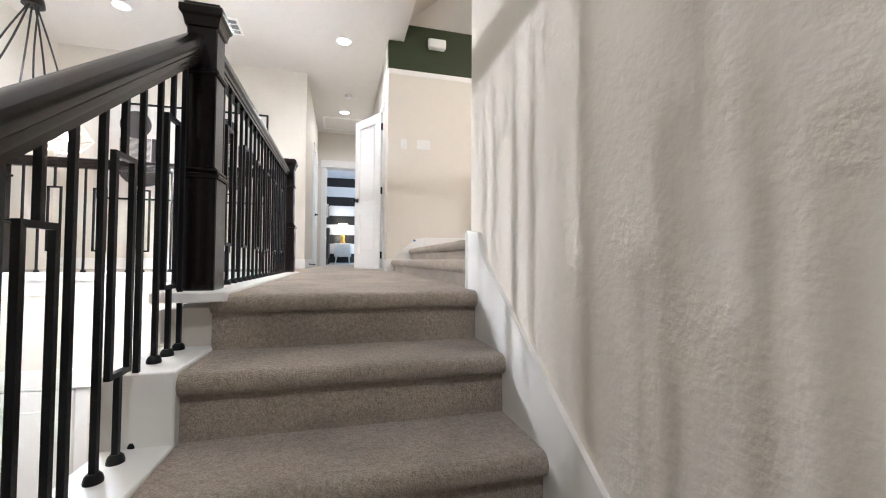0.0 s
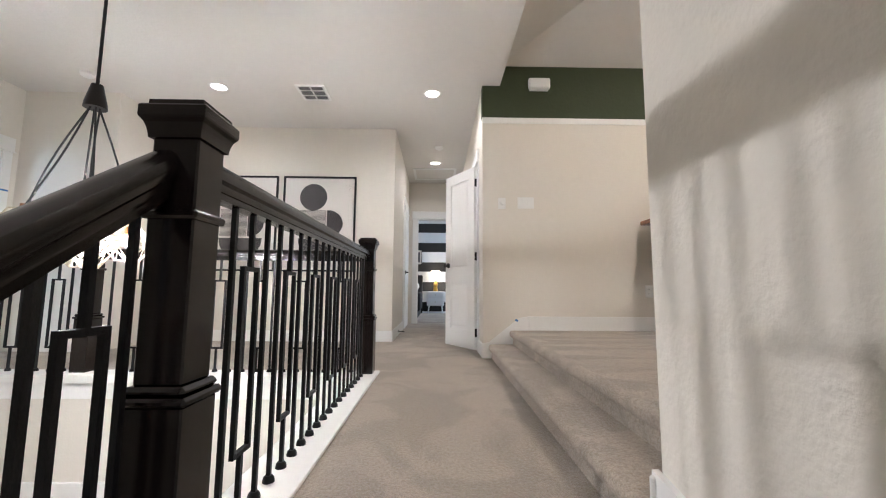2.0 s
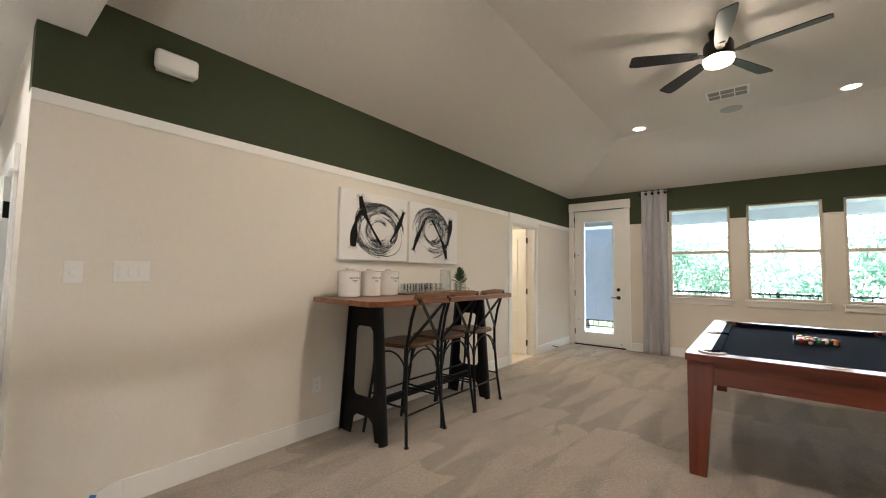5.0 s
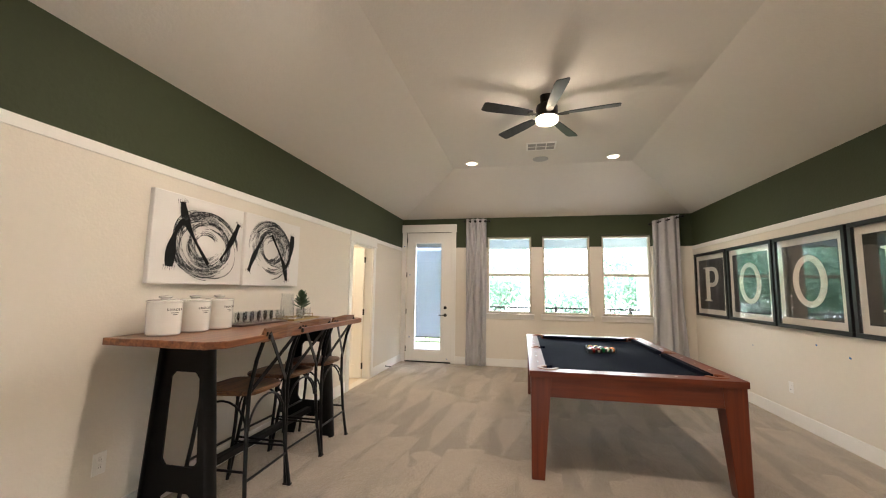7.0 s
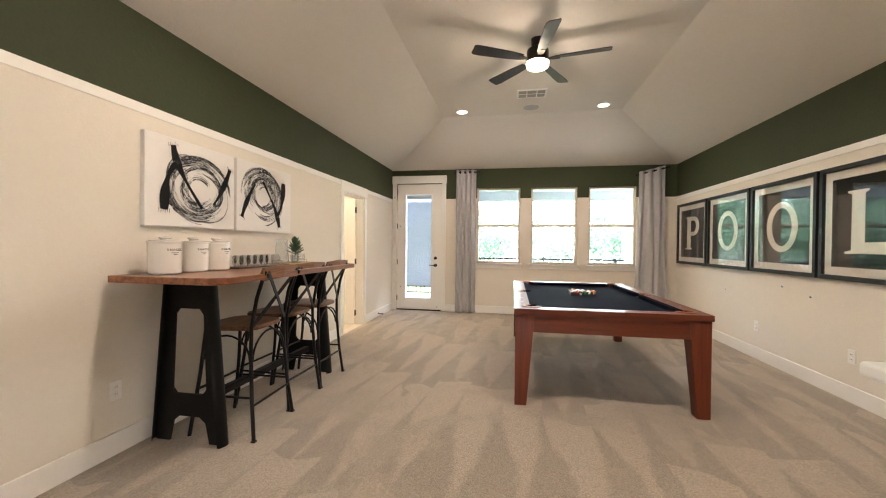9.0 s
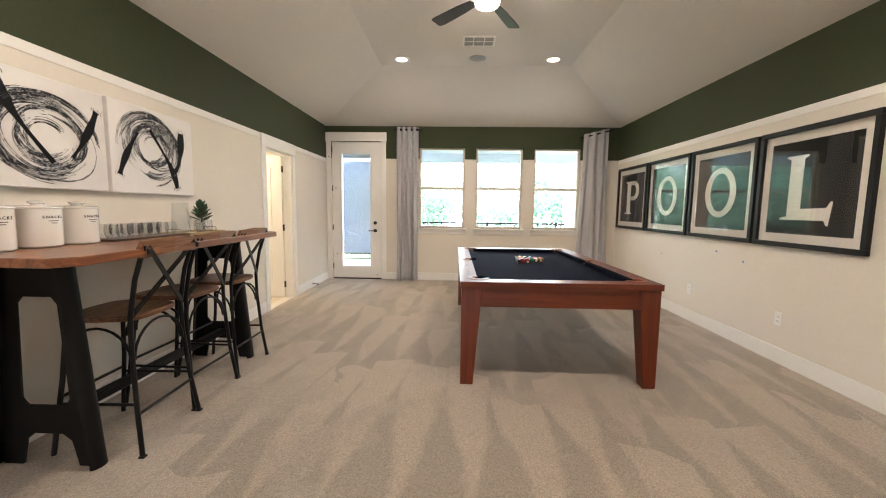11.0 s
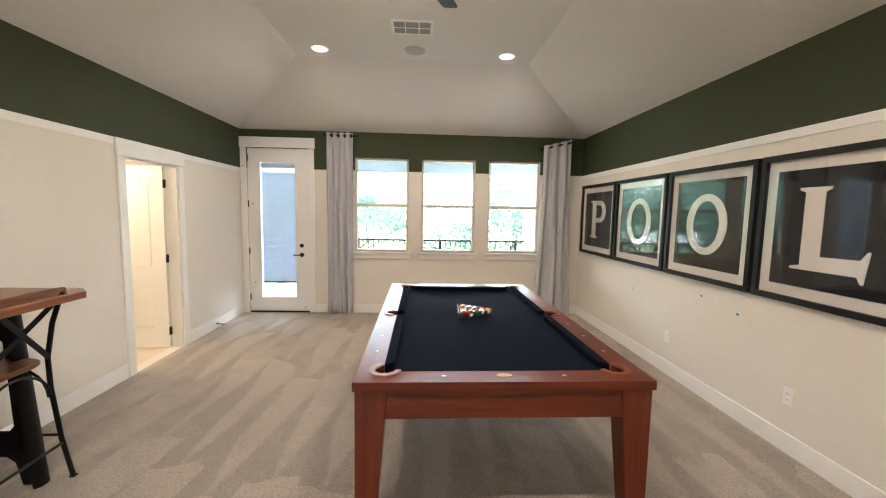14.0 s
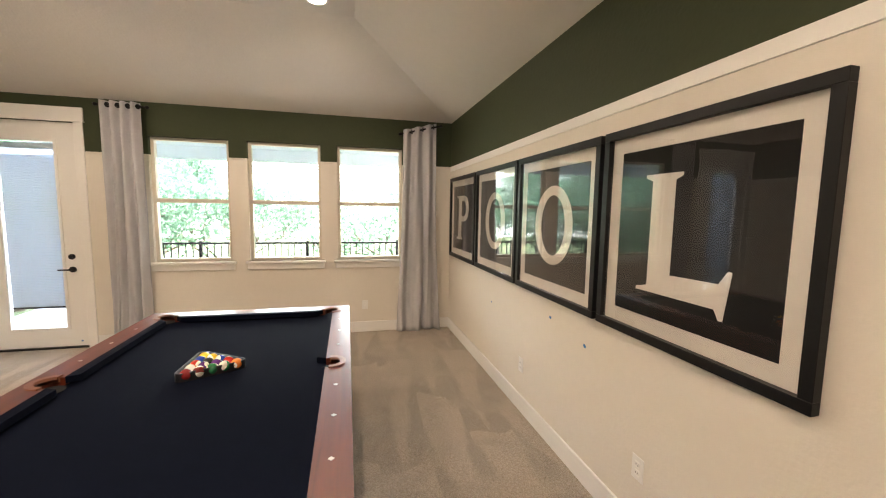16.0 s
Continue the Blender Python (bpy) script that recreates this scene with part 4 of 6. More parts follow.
def ceiling_vent(x, y, z, w, d):
    t = thing("ceiling_vent", "white metal ceiling vent with louvred squares", "vent", pose(x, y, z), "ceiling vents")
    DARK = material("vent_dark", (0.05, 0.05, 0.05), 0.8)
    part("backing", boxes((-w / 2 + 0.01, w / 2 - 0.01, -d / 2 + 0.01, d / 2 - 0.01, -0.006, -0.002)), DARK, t)
    bm = bmesh.new()
    b = 0.022
    for sp in ((-w / 2, w / 2, -d / 2, -d / 2 + b), (-w / 2, w / 2, d / 2 - b, d / 2), (-w / 2, -w / 2 + b, -d / 2 + b, d / 2 - b), (w / 2 - b, w / 2, -d / 2 + b, d / 2 - b), (-0.006, 0.006, -d / 2 + b, d / 2 - b), (-w / 2 + b, w / 2 - b, -d / 6 - 0.005, -d / 6 + 0.005), (-w / 2 + b, w / 2 - b, d / 6 - 0.005, d / 6 + 0.005)):
        box(bm, *sp, -0.014, -0.001)
    part("frame", bm, PLASTIC, t)
    for i in range(14):
        xx = -w / 2 + b + (w - 2 * b) * (i + 0.5) / 14
        bm = bmesh.new()
        box(bm, -0.0055, 0.0055, -d / 2 + b, d / 2 - b, -0.001, 0.001, m=Matrix.Translation((xx, 0, -0.009)) @ Euler((0, radians(35), 0)).to_matrix().to_4x4())
        part("slat", bm, SLAT, t)
    return t


ceiling_vent(5.41, 1.97, FLATZ, 0.27, 0.38)
v = ceiling_vent(-1.295, 4.71, HALLZ, 0.30, 0.32)
sp = thing("ceiling_speaker", "grey round ceiling speaker grille", "speaker", pose(5.945, 1.955, FLATZ))
bm = bmesh.new()
lathe(bm, [(0.0, -0.010), (0.090, -0.009), (0.108, -0.005), (0.110, 0.0)], 32)
part("grille", bm, material("speaker_grille", (0.42, 0.42, 0.42), 0.6, vary=0.1, scale=80), sp, "", True)
for x, y in ((0.07, 6.30), (-3.43, 4.40)):
    t = thing("smoke_detector", "small white round smoke detector on the ceiling", "smoke detector", pose(x, y, HALLZ), "smoke detectors")
    bm = bmesh.new()
    lathe(bm, [(0.0, -0.038), (0.040, -0.036), (0.058, -0.022), (0.062, 0.0)], 24)
    part("body", bm, PLASTIC, t, "", True)
hatch = thing("attic_hatch", "white framed attic hatch in the hall ceiling", "hatch", pose(0.0, 7.65, HALLZ))
part("panel", boxes((-0.34, 0.34, -0.30, 0.30, -0.006, -0.001)), CEIL, hatch)
part("frame", boxes((-0.38, 0.38, -0.34, -0.30, -0.016, -0.001), (-0.38, 0.38, 0.30, 0.34, -0.016, -0.001), (-0.38, -0.34, -0.30, 0.30, -0.016, -0.001), (0.34, 0.38, -0.30, 0.30, -0.016, -0.001)), TRIM, hatch)

# ceiling fan at rest
BRONZE = material("dark_bronze", (0.018, 0.014, 0.012), 0.4, 0.6, 0.1, 10)
BLADE = wood("fan_blade_wood", (0.005, 0.006, 0.009), (0.014, 0.016, 0.021), 0.4, 0.1, 0, 1.0)
fan = thing("ceiling_fan", "dark five-blade ceiling fan with a lit round lamp", "ceiling fan", pose(FAN[0], FAN[1], 0))
bm = bmesh.new()
lathe(bm, [(0.0, FLATZ - 0.072), (0.052, FLATZ - 0.072), (0.060, FLATZ - 0.066), (0.062, FLATZ - 0.02), (0.066, FLATZ)], 28)
part("canopy", bm, BRONZE, fan, "", True)
bm = bmesh.new()
tube(bm, (0, 0, 3.42), (0, 0, FLATZ - 0.06), 0.014)
part("downrod", bm, BRONZE, fan)
bm = bmesh.new()
lathe(bm, [(0.0, 3.300), (0.098, 3.300), (0.104, 3.308), (0.104, 3.405), (0.096, 3.425), (0.034, 3.434), (0.0, 3.434)], 32)
part("motor", bm, BRONZE, fan, "dark round motor housing", True)
bm = bmesh.new()
lathe(bm, [(0.0, 3.244), (0.070, 3.246), (0.098, 3.258), (0.106, 3.282), (0.106, 3.299), (0.0, 3.299)], 32)
part("lamp_bowl", bm, glow("fan_lamp", (1.0, 0.80, 0.55), 1.8), fan, "glowing white lamp bowl", True)
for k in range(5):
    a = Matrix.Rotation(radians(44 + 72 * k), 4, "Z")
    bm = bmesh.new()
    box(bm, 0.09, 0.135, -0.018, 0.018, 3.322, 3.330, 0.002, m=a)
    box(bm, 0.13, 0.205, -0.030, 0.030, 3.322, 3.328, 0.002, m=a)
    for sx in (0.155, 0.188):
        tube(bm, a @ Vector((sx, 0, 3.318)), a @ Vector((sx, 0, 3.323)), 0.005, n=8)
    part("blade_iron", bm, BRONZE, fan, "dark bronze blade bracket")
    bm = bmesh.new()
    outline = [(0.16, -0.040), (0.30, -0.054), (0.58, -0.066), (0.645, -0.060), (0.66, -0.045), (0.66, 0.052), (0.64, 0.062), (0.58, 0.064), (0.30, 0.054), (0.16, 0.040)]
    prism(bm, outline, 2, -0.004, 0.004)
    bmesh.ops.bevel(bm, geom=bm.edges[:], offset=0.002, segments=1, affect="EDGES")
    bmesh.ops.transform(bm, verts=bm.verts[:], matrix=a @ Matrix.Translation((0, 0, 3.332)) @ Matrix.Rotation(radians(12), 4, "X"))
    part("blade", bm, BLADE, fan, "dark blue-black blade")

# chandelier over the stairwell
CORD = material("black_cord", (0.012, 0.012, 0.012), 0.7)
BRASS = material("pale_brass", (0.60, 0.53, 0.40), 0.3, 1.0, 0.05)
ch = thing("chandelier", "cluster chandelier of geometric wire cages on black cords", "chandelier", pose(PENDANT[0], PENDANT[1], 0))
bm = bmesh.new()
tube(bm, (0, 0, 1.70), (0, 0, HALLZ), 0.008)
part("stem", bm, CORD, ch)
bm = bmesh.new()
lathe(bm, [(0.0, 1.60), (0.052, 1.60), (0.050, 1.625), (0.026, 1.73), (0.0, 1.735)], 20)
part("hub", bm, BRONZE, ch, "dark cone hub", True)
bm = bmesh.new()
lathe(bm, [(0.0, HALLZ - 0.03), (0.06, HALLZ - 0.03), (0.065, HALLZ)], 20)
part("canopy", bm, BRONZE, ch, "", True)
BULB = glow("bulb_glow", (1.0, 0.91, 0.78), 4)
AMBER = material("socket_copper", (0.30, 0.13, 0.05), 0.35, 0.9, 0.1)
for k in range(6):
    an = 2 * math.pi * k / 6 + 0.3
    rr = 0.24 if k else 0.02
    c = Vector((rr * math.cos(an), rr * math.sin(an), PENDANT[2] - (0.0 if k else 0.05)))
    bm = bmesh.new()
    a = Vector((0.022 * math.cos(an), 0.022 * math.sin(an), 1.605))
    b = c + Vector((0, 0, 0.13))
    run = [a.lerp(b, f) + Vector((0.02 * math.cos(an), 0.02 * math.sin(an), 0)) * math.sin(math.pi * f) * (1 if k % 2 else -0.6) for f in (0, 0.15, 0.3, 0.45, 0.6, 0.75, 0.9, 1.0)]
    bm.free()
    cu = bpy.data.curves.new("cord", "CURVE")
    cu.dimensions, cu.bevel_depth, cu.bevel_resolution = "3D", 0.0048, 2
    sp = cu.splines.new("POLY")
    sp.points.add(len(run) - 1)
    for p, c3 in zip(sp.points, run):
        p.co = (*c3, 1)
    cu.materials.append(CORD)
    cord = new("cord", cu)
    cord.parent = ch
    tagged(cord, "black cord")
    # cage: a low double pyramid of thin bars
    n = 6
    up = [c + Vector((0.055 * math.cos(a), 0.055 * math.sin(a), 0.105)) for a in (2 * math.pi * i / n for i in range(n))]
    md = [c + Vector((0.125 * math.cos(a), 0.125 * math.sin(a), 0.0)) for a in (2 * math.pi * (i + 0.5) / n for i in range(n))]
    lo = [c + Vector((0.060 * math.cos(a), 0.060 * math.sin(a), -0.095)) for a in (2 * math.pi * i / n for i in range(n))]
    bm = bmesh.new()
    for i in range(n):
        j = (i + 1) % n
        for a, b in ((up[i], up[j]), (md[i], md[j]), (lo[i], lo[j]), (up[i], md[i]), (up[j], md[i]), (lo[i], md[i]), (lo[j], md[i])):
            tube(bm, a, b, 0.0032, n=5, cap=False)
    part("cage", bm, BRASS, ch, "thin pale brass wire cage")
    bm = bmesh.new()
    tube(bm, c + Vector((0, 0, 0.055)), c + Vector((0, 0, 0.13)), 0.020, n=14)
    part("socket", bm, AMBER, ch, "copper lamp socket")
    bm = bmesh.new()
    bmesh.ops.create_uvsphere(bm, u_segments=14, v_segments=10, radius=0.032, matrix=Matrix.Translation(c + Vector((0, 0, 0.02))))
    part("bulb", bm, BULB, ch, "glowing bulb", True)


# ---------------------------------------------------------------- pool table
LEATHER = material("brown_leather", (0.20, 0.062, 0.022), 0.35, vary=0.15, scale=30, bump=0.1, bump_scale=200)
PEARL = material("pearl_inlay", (0.75, 0.72, 0.66), 0.25, vary=0.03)
HOLE = material("pocket_shadow", (0.006, 0.006, 0.006), 0.9)
PX0, PX1, PY0, PY1, PZ = 3.365, 5.853, 0.725, 2.17, 1.04
pt = thing("pool_table", "cherry wood pool table with navy felt and leather pockets", "pool table", pose(0, 0, LOFT))
pz = PZ - LOFT
IN = 0.130   # width of the wooden rail
C = 0.115    # corner cut for the pockets
POCK = [(PX0 + IN + 0.01, PY0 + IN + 0.01), (PX0 + IN + 0.01, PY1 - IN - 0.01), (PX1 - IN - 0.01, PY0 + IN + 0.01), (PX1 - IN - 0.01, PY1 - IN - 0.01), ((PX0 + PX1) / 2, PY0 + IN - 0.025), ((PX0 + PX1) / 2, PY1 - IN + 0.025)]


def notch(cx, cy, r, a0, a1, n=10):
    return [(cx + r * math.cos(radians(a0 + (a1 - a0) * i / n)), cy + r * math.sin(radians(a0 + (a1 - a0) * i / n))) for i in range(n + 1)]


R = 0.062
for nm, side in (("rail", 0), ("rail", 1), ("rail", 2), ("rail", 3)):
    bm = bmesh.new()
    if side == 0:
        pts = [(PX0, PY0), (PX0, PY1)] + notch(*POCK[1], R, 135, 215, 8) + [(PX0 + IN, PY1 - IN - 0.06), (PX0 + IN, PY0 + IN + 0.06)] + notch(*POCK[0], R, 145, 225, 8)
    elif side == 1:
        pts = [(PX1, PY1), (PX1, PY0)] + notch(*POCK[2], R, -45, 35, 8) + [(PX1 - IN, PY0 + IN + 0.06), (PX1 - IN, PY1 - IN - 0.06)] + notch(*POCK[3], R, -35, 45, 8)
    elif side == 2:
        pts = [(PX1, PY0), (PX0, PY0)] + notch(*POCK[0], R, 225, 305, 8) + [(PX0 + IN + 0.06, PY0 + IN), (POCK[4][0] - 0.06, PY0 + IN)] + notch(*POCK[4], R, 180, 360, 10) + [(POCK[4][0] + 0.06, PY0 + IN), (PX1 - IN - 0.06, PY0 + IN)] + notch(*POCK[2], R, 235, 315, 8)
    else:
        pts = [(PX0, PY1), (PX1, PY1)] + notch(*POCK[3], R, 45, 125, 8) + [(PX1 - IN - 0.06, PY1 - IN), (POCK[5][0] + 0.06, PY1 - IN)] + notch(*POCK[5], R, 0, 180, 10) + [(POCK[5][0] - 0.06, PY1 - IN), (PX0 + IN + 0.06, PY1 - IN)] + notch(*POCK[1], R, 55, 135, 8)
    prism(bm, pts, 2, pz - 0.045, pz)
    part("rail", bm, CHERRY_Y if side < 2 else CHERRY, pt, "cherry wood top rail")
# cushions
def cushion(pts):
    bm = bmesh.new()
    prism(bm, pts, 2, pz - 0.030, pz + 0.002)
    part("cushion", bm, FELT, pt, "navy cloth cushion")


cw = 0.05
xm = (PX0 + PX1) / 2
for y, s in ((PY0 + IN, 1), (PY1 - IN, -1)):
    for a, b in ((PX0 + IN + 0.075, xm - 0.062), (xm + 0.062, PX1 - IN - 0.075)):
        ea = 0.045 if a < xm - 0.5 else 0.018
        eb = 0.018 if a < xm - 0.5 else 0.045
        cushion([(a, y), (b, y), (b - eb, y + s * cw), (a + ea, y + s * cw)])
for x, s in ((PX0 + IN, 1), (PX1 - IN, -1)):
    a, b = PY0 + IN + 0.075, PY1 - IN - 0.075
    cushion([(x, a), (x, b), (x + s * cw, b - 0.045), (x + s * cw, a + 0.045)])
part("bed", boxes((PX0 + 0.06, PX1 - 0.06, PY0 + 0.06, PY1 - 0.06, pz - 0.075, pz - 0.040)), FELT, pt, "navy felt bed")
for i, (x, y) in enumerate(POCK):
    bm = bmesh.new()
    lathe(bm, [(0.0, pz - 0.039), (0.055, pz - 0.039), (0.056, pz - 0.036), (0.0, pz - 0.036)], 20, Matrix.Translation((x, y, 0)))
    pk = part("pocket", bm, HOLE, pt, "dark open pocket")
    ang = [225, 135, 315, 45, 270, 90][i]
    half = 128 if i < 4 else 95
    bm = bmesh.new()
    outer = notch(x, y, 0.080, ang - half, ang + half, 22)
    inner = notch(x, y, 0.052, ang + half, ang - half, 22)
    n = len(outer)
    for k in range(n - 1):
        a, b, c, d = outer[k], outer[k + 1], inner[n - 2 - k], inner[n - 1 - k]
        lo, hi = pz - 0.02, pz + 0.008
        V = [bm.verts.new((p[0], p[1], z)) for z in (lo, hi) for p in (a, b, c, d)]
        for q in ((0, 1, 5, 4), (1, 2, 6, 5), (2, 3, 7, 6), (3, 0, 4, 7), (4, 5, 6, 7), (3, 2, 1, 0)):
            bm.faces.new([V[j] for j in q])
    bmesh.ops.remove_doubles(bm, verts=bm.verts[:], dist=0.0005)
    bmesh.ops.recalc_face_normals(bm, faces=bm.faces[:])
    part("pocket_iron", bm, LEATHER, pk, "brown leather pocket rim", True)
# diamonds in the rails
def diamond(x, y):
    bm = bmesh.new()
    prism(bm, [(x - 0.011, y), (x, y - 0.011), (x + 0.011, y), (x, y + 0.011)], 2, pz - 0.002, pz + 0.0015)
    part("inlay", bm, PEARL, pt, "pearl diamond inlay")


for k in (1, 2, 3, 5, 6, 7):
    x = PX0 + IN + (PX1 - PX0 - 2 * IN) * k / 8
    diamond(x, PY0 + 0.07)
    diamond(x, PY1 - 0.07)
for k in (1, 3):
    y = PY0 + IN + (PY1 - PY0 - 2 * IN) * k / 4
    diamond(PX0 + 0.07, y)
    diamond(PX1 - 0.07, y)
bm = bmesh.new()
lathe(bm, [(0.0, 0.0), (0.030, 0.0), (0.030, 0.0025), (0.0, 0.0025)], 24, Matrix.Translation((PX0 + 0.075, (PY0 + PY1) / 2, pz - 0.0005)) @ Matrix.Diagonal((0.7, 1.3, 1, 1)))
part("plaque", bm, material("plaque_gold", (0.42, 0.24, 0.10), 0.35, 0.6, 0.2, 60), pt, "small oval copper plaque")
for x, s in ((PX0, 1), (PX1, -1)):
    part("apron", boxes(tuple(sorted((x + s * 0.018, x + s * 0.05))) + (PY0 + 0.12, PY1 - 0.12, pz - 0.188, pz - 0.045), bevel=0.003), CHERRY_Y, pt, "cherry wood end apron")
for y, s in ((PY0, 1), (PY1, -1)):
    part("apron", boxes((PX0 + 0.12, PX1 - 0.12) + tuple(sorted((y + s * 0.018, y + s * 0.05))) + (pz - 0.188, pz - 0.045), bevel=0.003), CHERRY, pt, "cherry wood side apron")
for x, sx in ((PX0 + 0.010, 1), (PX1 - 0.010, -1)):
    for y, sy in ((PY0 + 0.010, 1), (PY1 - 0.010, -1)):
        bm = bmesh.new()
        vs = box(bm, 0, 0.15, 0, 0.15, 0, pz - 0.045, 0.004)
        for v in bm.verts:
            f = 1 - 0.38 * max(0.0, 1 - v.co.z / (pz - 0.19))
            v.co.x *= f
            v.co.y *= f
            v.co.x, v.co.y = x + sx * v.co.x, y + sy * v.co.y
        bmesh.ops.recalc_face_normals(bm, faces=bm.faces[:])
        part("leg", bm, CHERRY_Z, pt, "tapered cherry wood leg")

# racked balls
rk = thing("ball_rack", "black triangular rack on the felt", "ball rack", pose(4.742, 1.452, PZ - 0.040, 0, 0, 27))
RUB = material("black_plastic", (0.012, 0.012, 0.013), 0.35)
bm = bmesh.new()
def rounded(r, c):
    """A triangle's outline with its corners rounded off."""
    out = []
    for k in range(3):
        for i in range(7):
            out.append((k * 120 - 60 + i * 20, k * 120))
    return [((r - 2 * c) * math.cos(radians(m)) + c * math.cos(radians(a)), (r - 2 * c) * math.sin(radians(m)) + c * math.sin(radians(a))) for a, m in out]


rings = [[bm.verts.new((*p, z)) for p in rounded(r, c)] for r, c, z in ((0.208, 0.030, 0.001), (0.208, 0.030, 0.041), (0.204, 0.028, 0.045), (0.196, 0.024, 0.045), (0.192, 0.022, 0.041), (0.192, 0.022, 0.001))]
for ra, rb in zip(rings, rings[1:] + rings[:1]):
    for i in range(len(ra)):
        bm.faces.new((ra[i], ra[(i + 1) % len(ra)], rb[(i + 1) % len(ra)], rb[i]))
bmesh.ops.recalc_face_normals(bm, faces=bm.faces[:])
part("frame", bm, RUB, rk)
BALLC = [(0.80, 0.50, 0.04), (0.02, 0.05, 0.30), (0.62, 0.03, 0.02), (0.10, 0.02, 0.16), (0.75, 0.20, 0.03), (0.02, 0.18, 0.07), (0.24, 0.02, 0.02), (0.01, 0.01, 0.01)]
IVORY = material("ivory_ball", (0.80, 0.76, 0.68), 0.12, vary=0.01, coat=0.6)
bmats = [material("ball_paint", c, 0.12, vary=0.01, coat=0.6) for c in BALLC]
order = [0, 8, 1, 9, 7, 10, 2, 11, 3, 12, 4, 13, 5, 14, 6]
br, q = 0.0286, 0
m0 = rk.matrix_basis.copy()
for row in range(5):
    for col in range(row + 1):
        lx = 0.1154 - row * br * 1.732
        ly = (col - row / 2) * br * 2.0
        num = order[q]
        q += 1
        p = m0 @ Vector((lx, ly, br + 0.0005))
        striped = num >= 8
        t = thing("pool_ball", ("striped " if striped else "solid ") + "glossy pool ball in the rack", "pool ball", Matrix.Translation(p) @ Euler((q * 1.3, q * 0.7, q)).to_matrix().to_4x4(), "racked balls")
        bm = bmesh.new()
        bmesh.ops.create_uvsphere(bm, u_segments=16, v_segments=10, radius=br)
        part("body", bm, IVORY if striped else bmats[num % 8], t, "", True)
        bm = bmesh.new()
        if striped:
            lathe(bm, [(math.sqrt((br + 0.0004) ** 2 - z * z), z) for z in (-0.014, -0.008, 0, 0.008, 0.014)], 16)
            part("stripe", bm, bmats[num - 8], t, "", True)
        else:
            lathe(bm, [(math.sqrt((br + 0.0004) ** 2 - z * z), z) for z in (0.0255, 0.0270, 0.0282)], 12)
            part("spot", bm, IVORY, t, "", True)

# ---------------------------------------------------------------- bar table
BX0, BX1, BY0, BY1, BZ = 2.075, 3.99, 3.755, 4.485, 1.343
bt = thing("bar_table", "long bar-height table, acacia top on black metal trestles", "bar table", pose(0, 0, LOFT))
bz = BZ - LOFT
bm = bmesh.new()
edge = [(BX0, BY1), (BX0, BY0 + 0.075), (BX0 + 0.075, BY0), (BX1 - 0.075, BY0), (BX1, BY0 + 0.075), (BX1, BY1)]
prism(bm, edge, 2, bz - 0.040, bz)
bmesh.ops.bevel(bm, geom=bm.edges[:], offset=0.004, segments=1, affect="EDGES")
part("tabletop", bm, BARWOOD, bt, "oiled acacia plank top with clipped corners")
STEELB = material("powder_black", (0.0042, 0.004, 0.004), 0.48, 0.0, 0.2, 8, 0.05, 150, spec=0.2)


def trestle(x):
    """An A-shaped sheet-metal leg with a tall slot and an arched foot, its front edge rolled."""
    yc, h = 4.205, bz - 0.040
    wt, wb = 0.158, 0.245
    def w(z):
        return wb + (wt - wb) * z / h
    bm = bmesh.new()
    for s in (-1, 1):
        prism(bm, [(yc + s * w(0), 0), (yc + s * (w(0) - 0.10), 0), (yc + s * (w(0.16) - 0.115), 0.13), (yc + s * (w(0.16) - 0.16), 0.165), (yc, 0.165), (yc, 0.31), (yc + s * (w(0.30) - 0.125), 0.31), (yc + s * (w(0.33) - 0.095), 0.345), (yc + s * (w(h - 0.22) - 0.075), h - 0.22), (yc + s * (w(h - 0.18) - 0.10), h - 0.185), (yc, h - 0.185), (yc, h), (yc + s * w(h), h)][::s], 0, x - 0.006, x + 0.006)
        r = 0.045
        ring0, ring1 = [], []
        for i in range(9):
            an = math.pi * i / 8
            dx, dy = r * math.cos(an), s * 0.030 * math.sin(an)
            ring0.append(bm.verts.new((x + dx, yc + s * (w(0) - 0.012) + dy, 0)))
            ring1.append(bm.verts.new((x + dx, yc + s * (w(h) - 0.012) + dy, h)))
        for i in range(8):
            bm.faces.new((ring0[i], ring0[i + 1], ring1[i + 1], ring1[i]))
    bmesh.ops.recalc_face_normals(bm, faces=bm.faces[:])
    ob = part("trestle", bm, STEELB, bt, "black sheet-metal A-frame leg", True)
    return ob


trestle(2.365)
trestle(3.80)
part("foot_beam", boxes((2.365, 3.80, 4.175, 4.235, 0.20, 0.25), bevel=0.008), STEELB, bt, "black footrest beam")

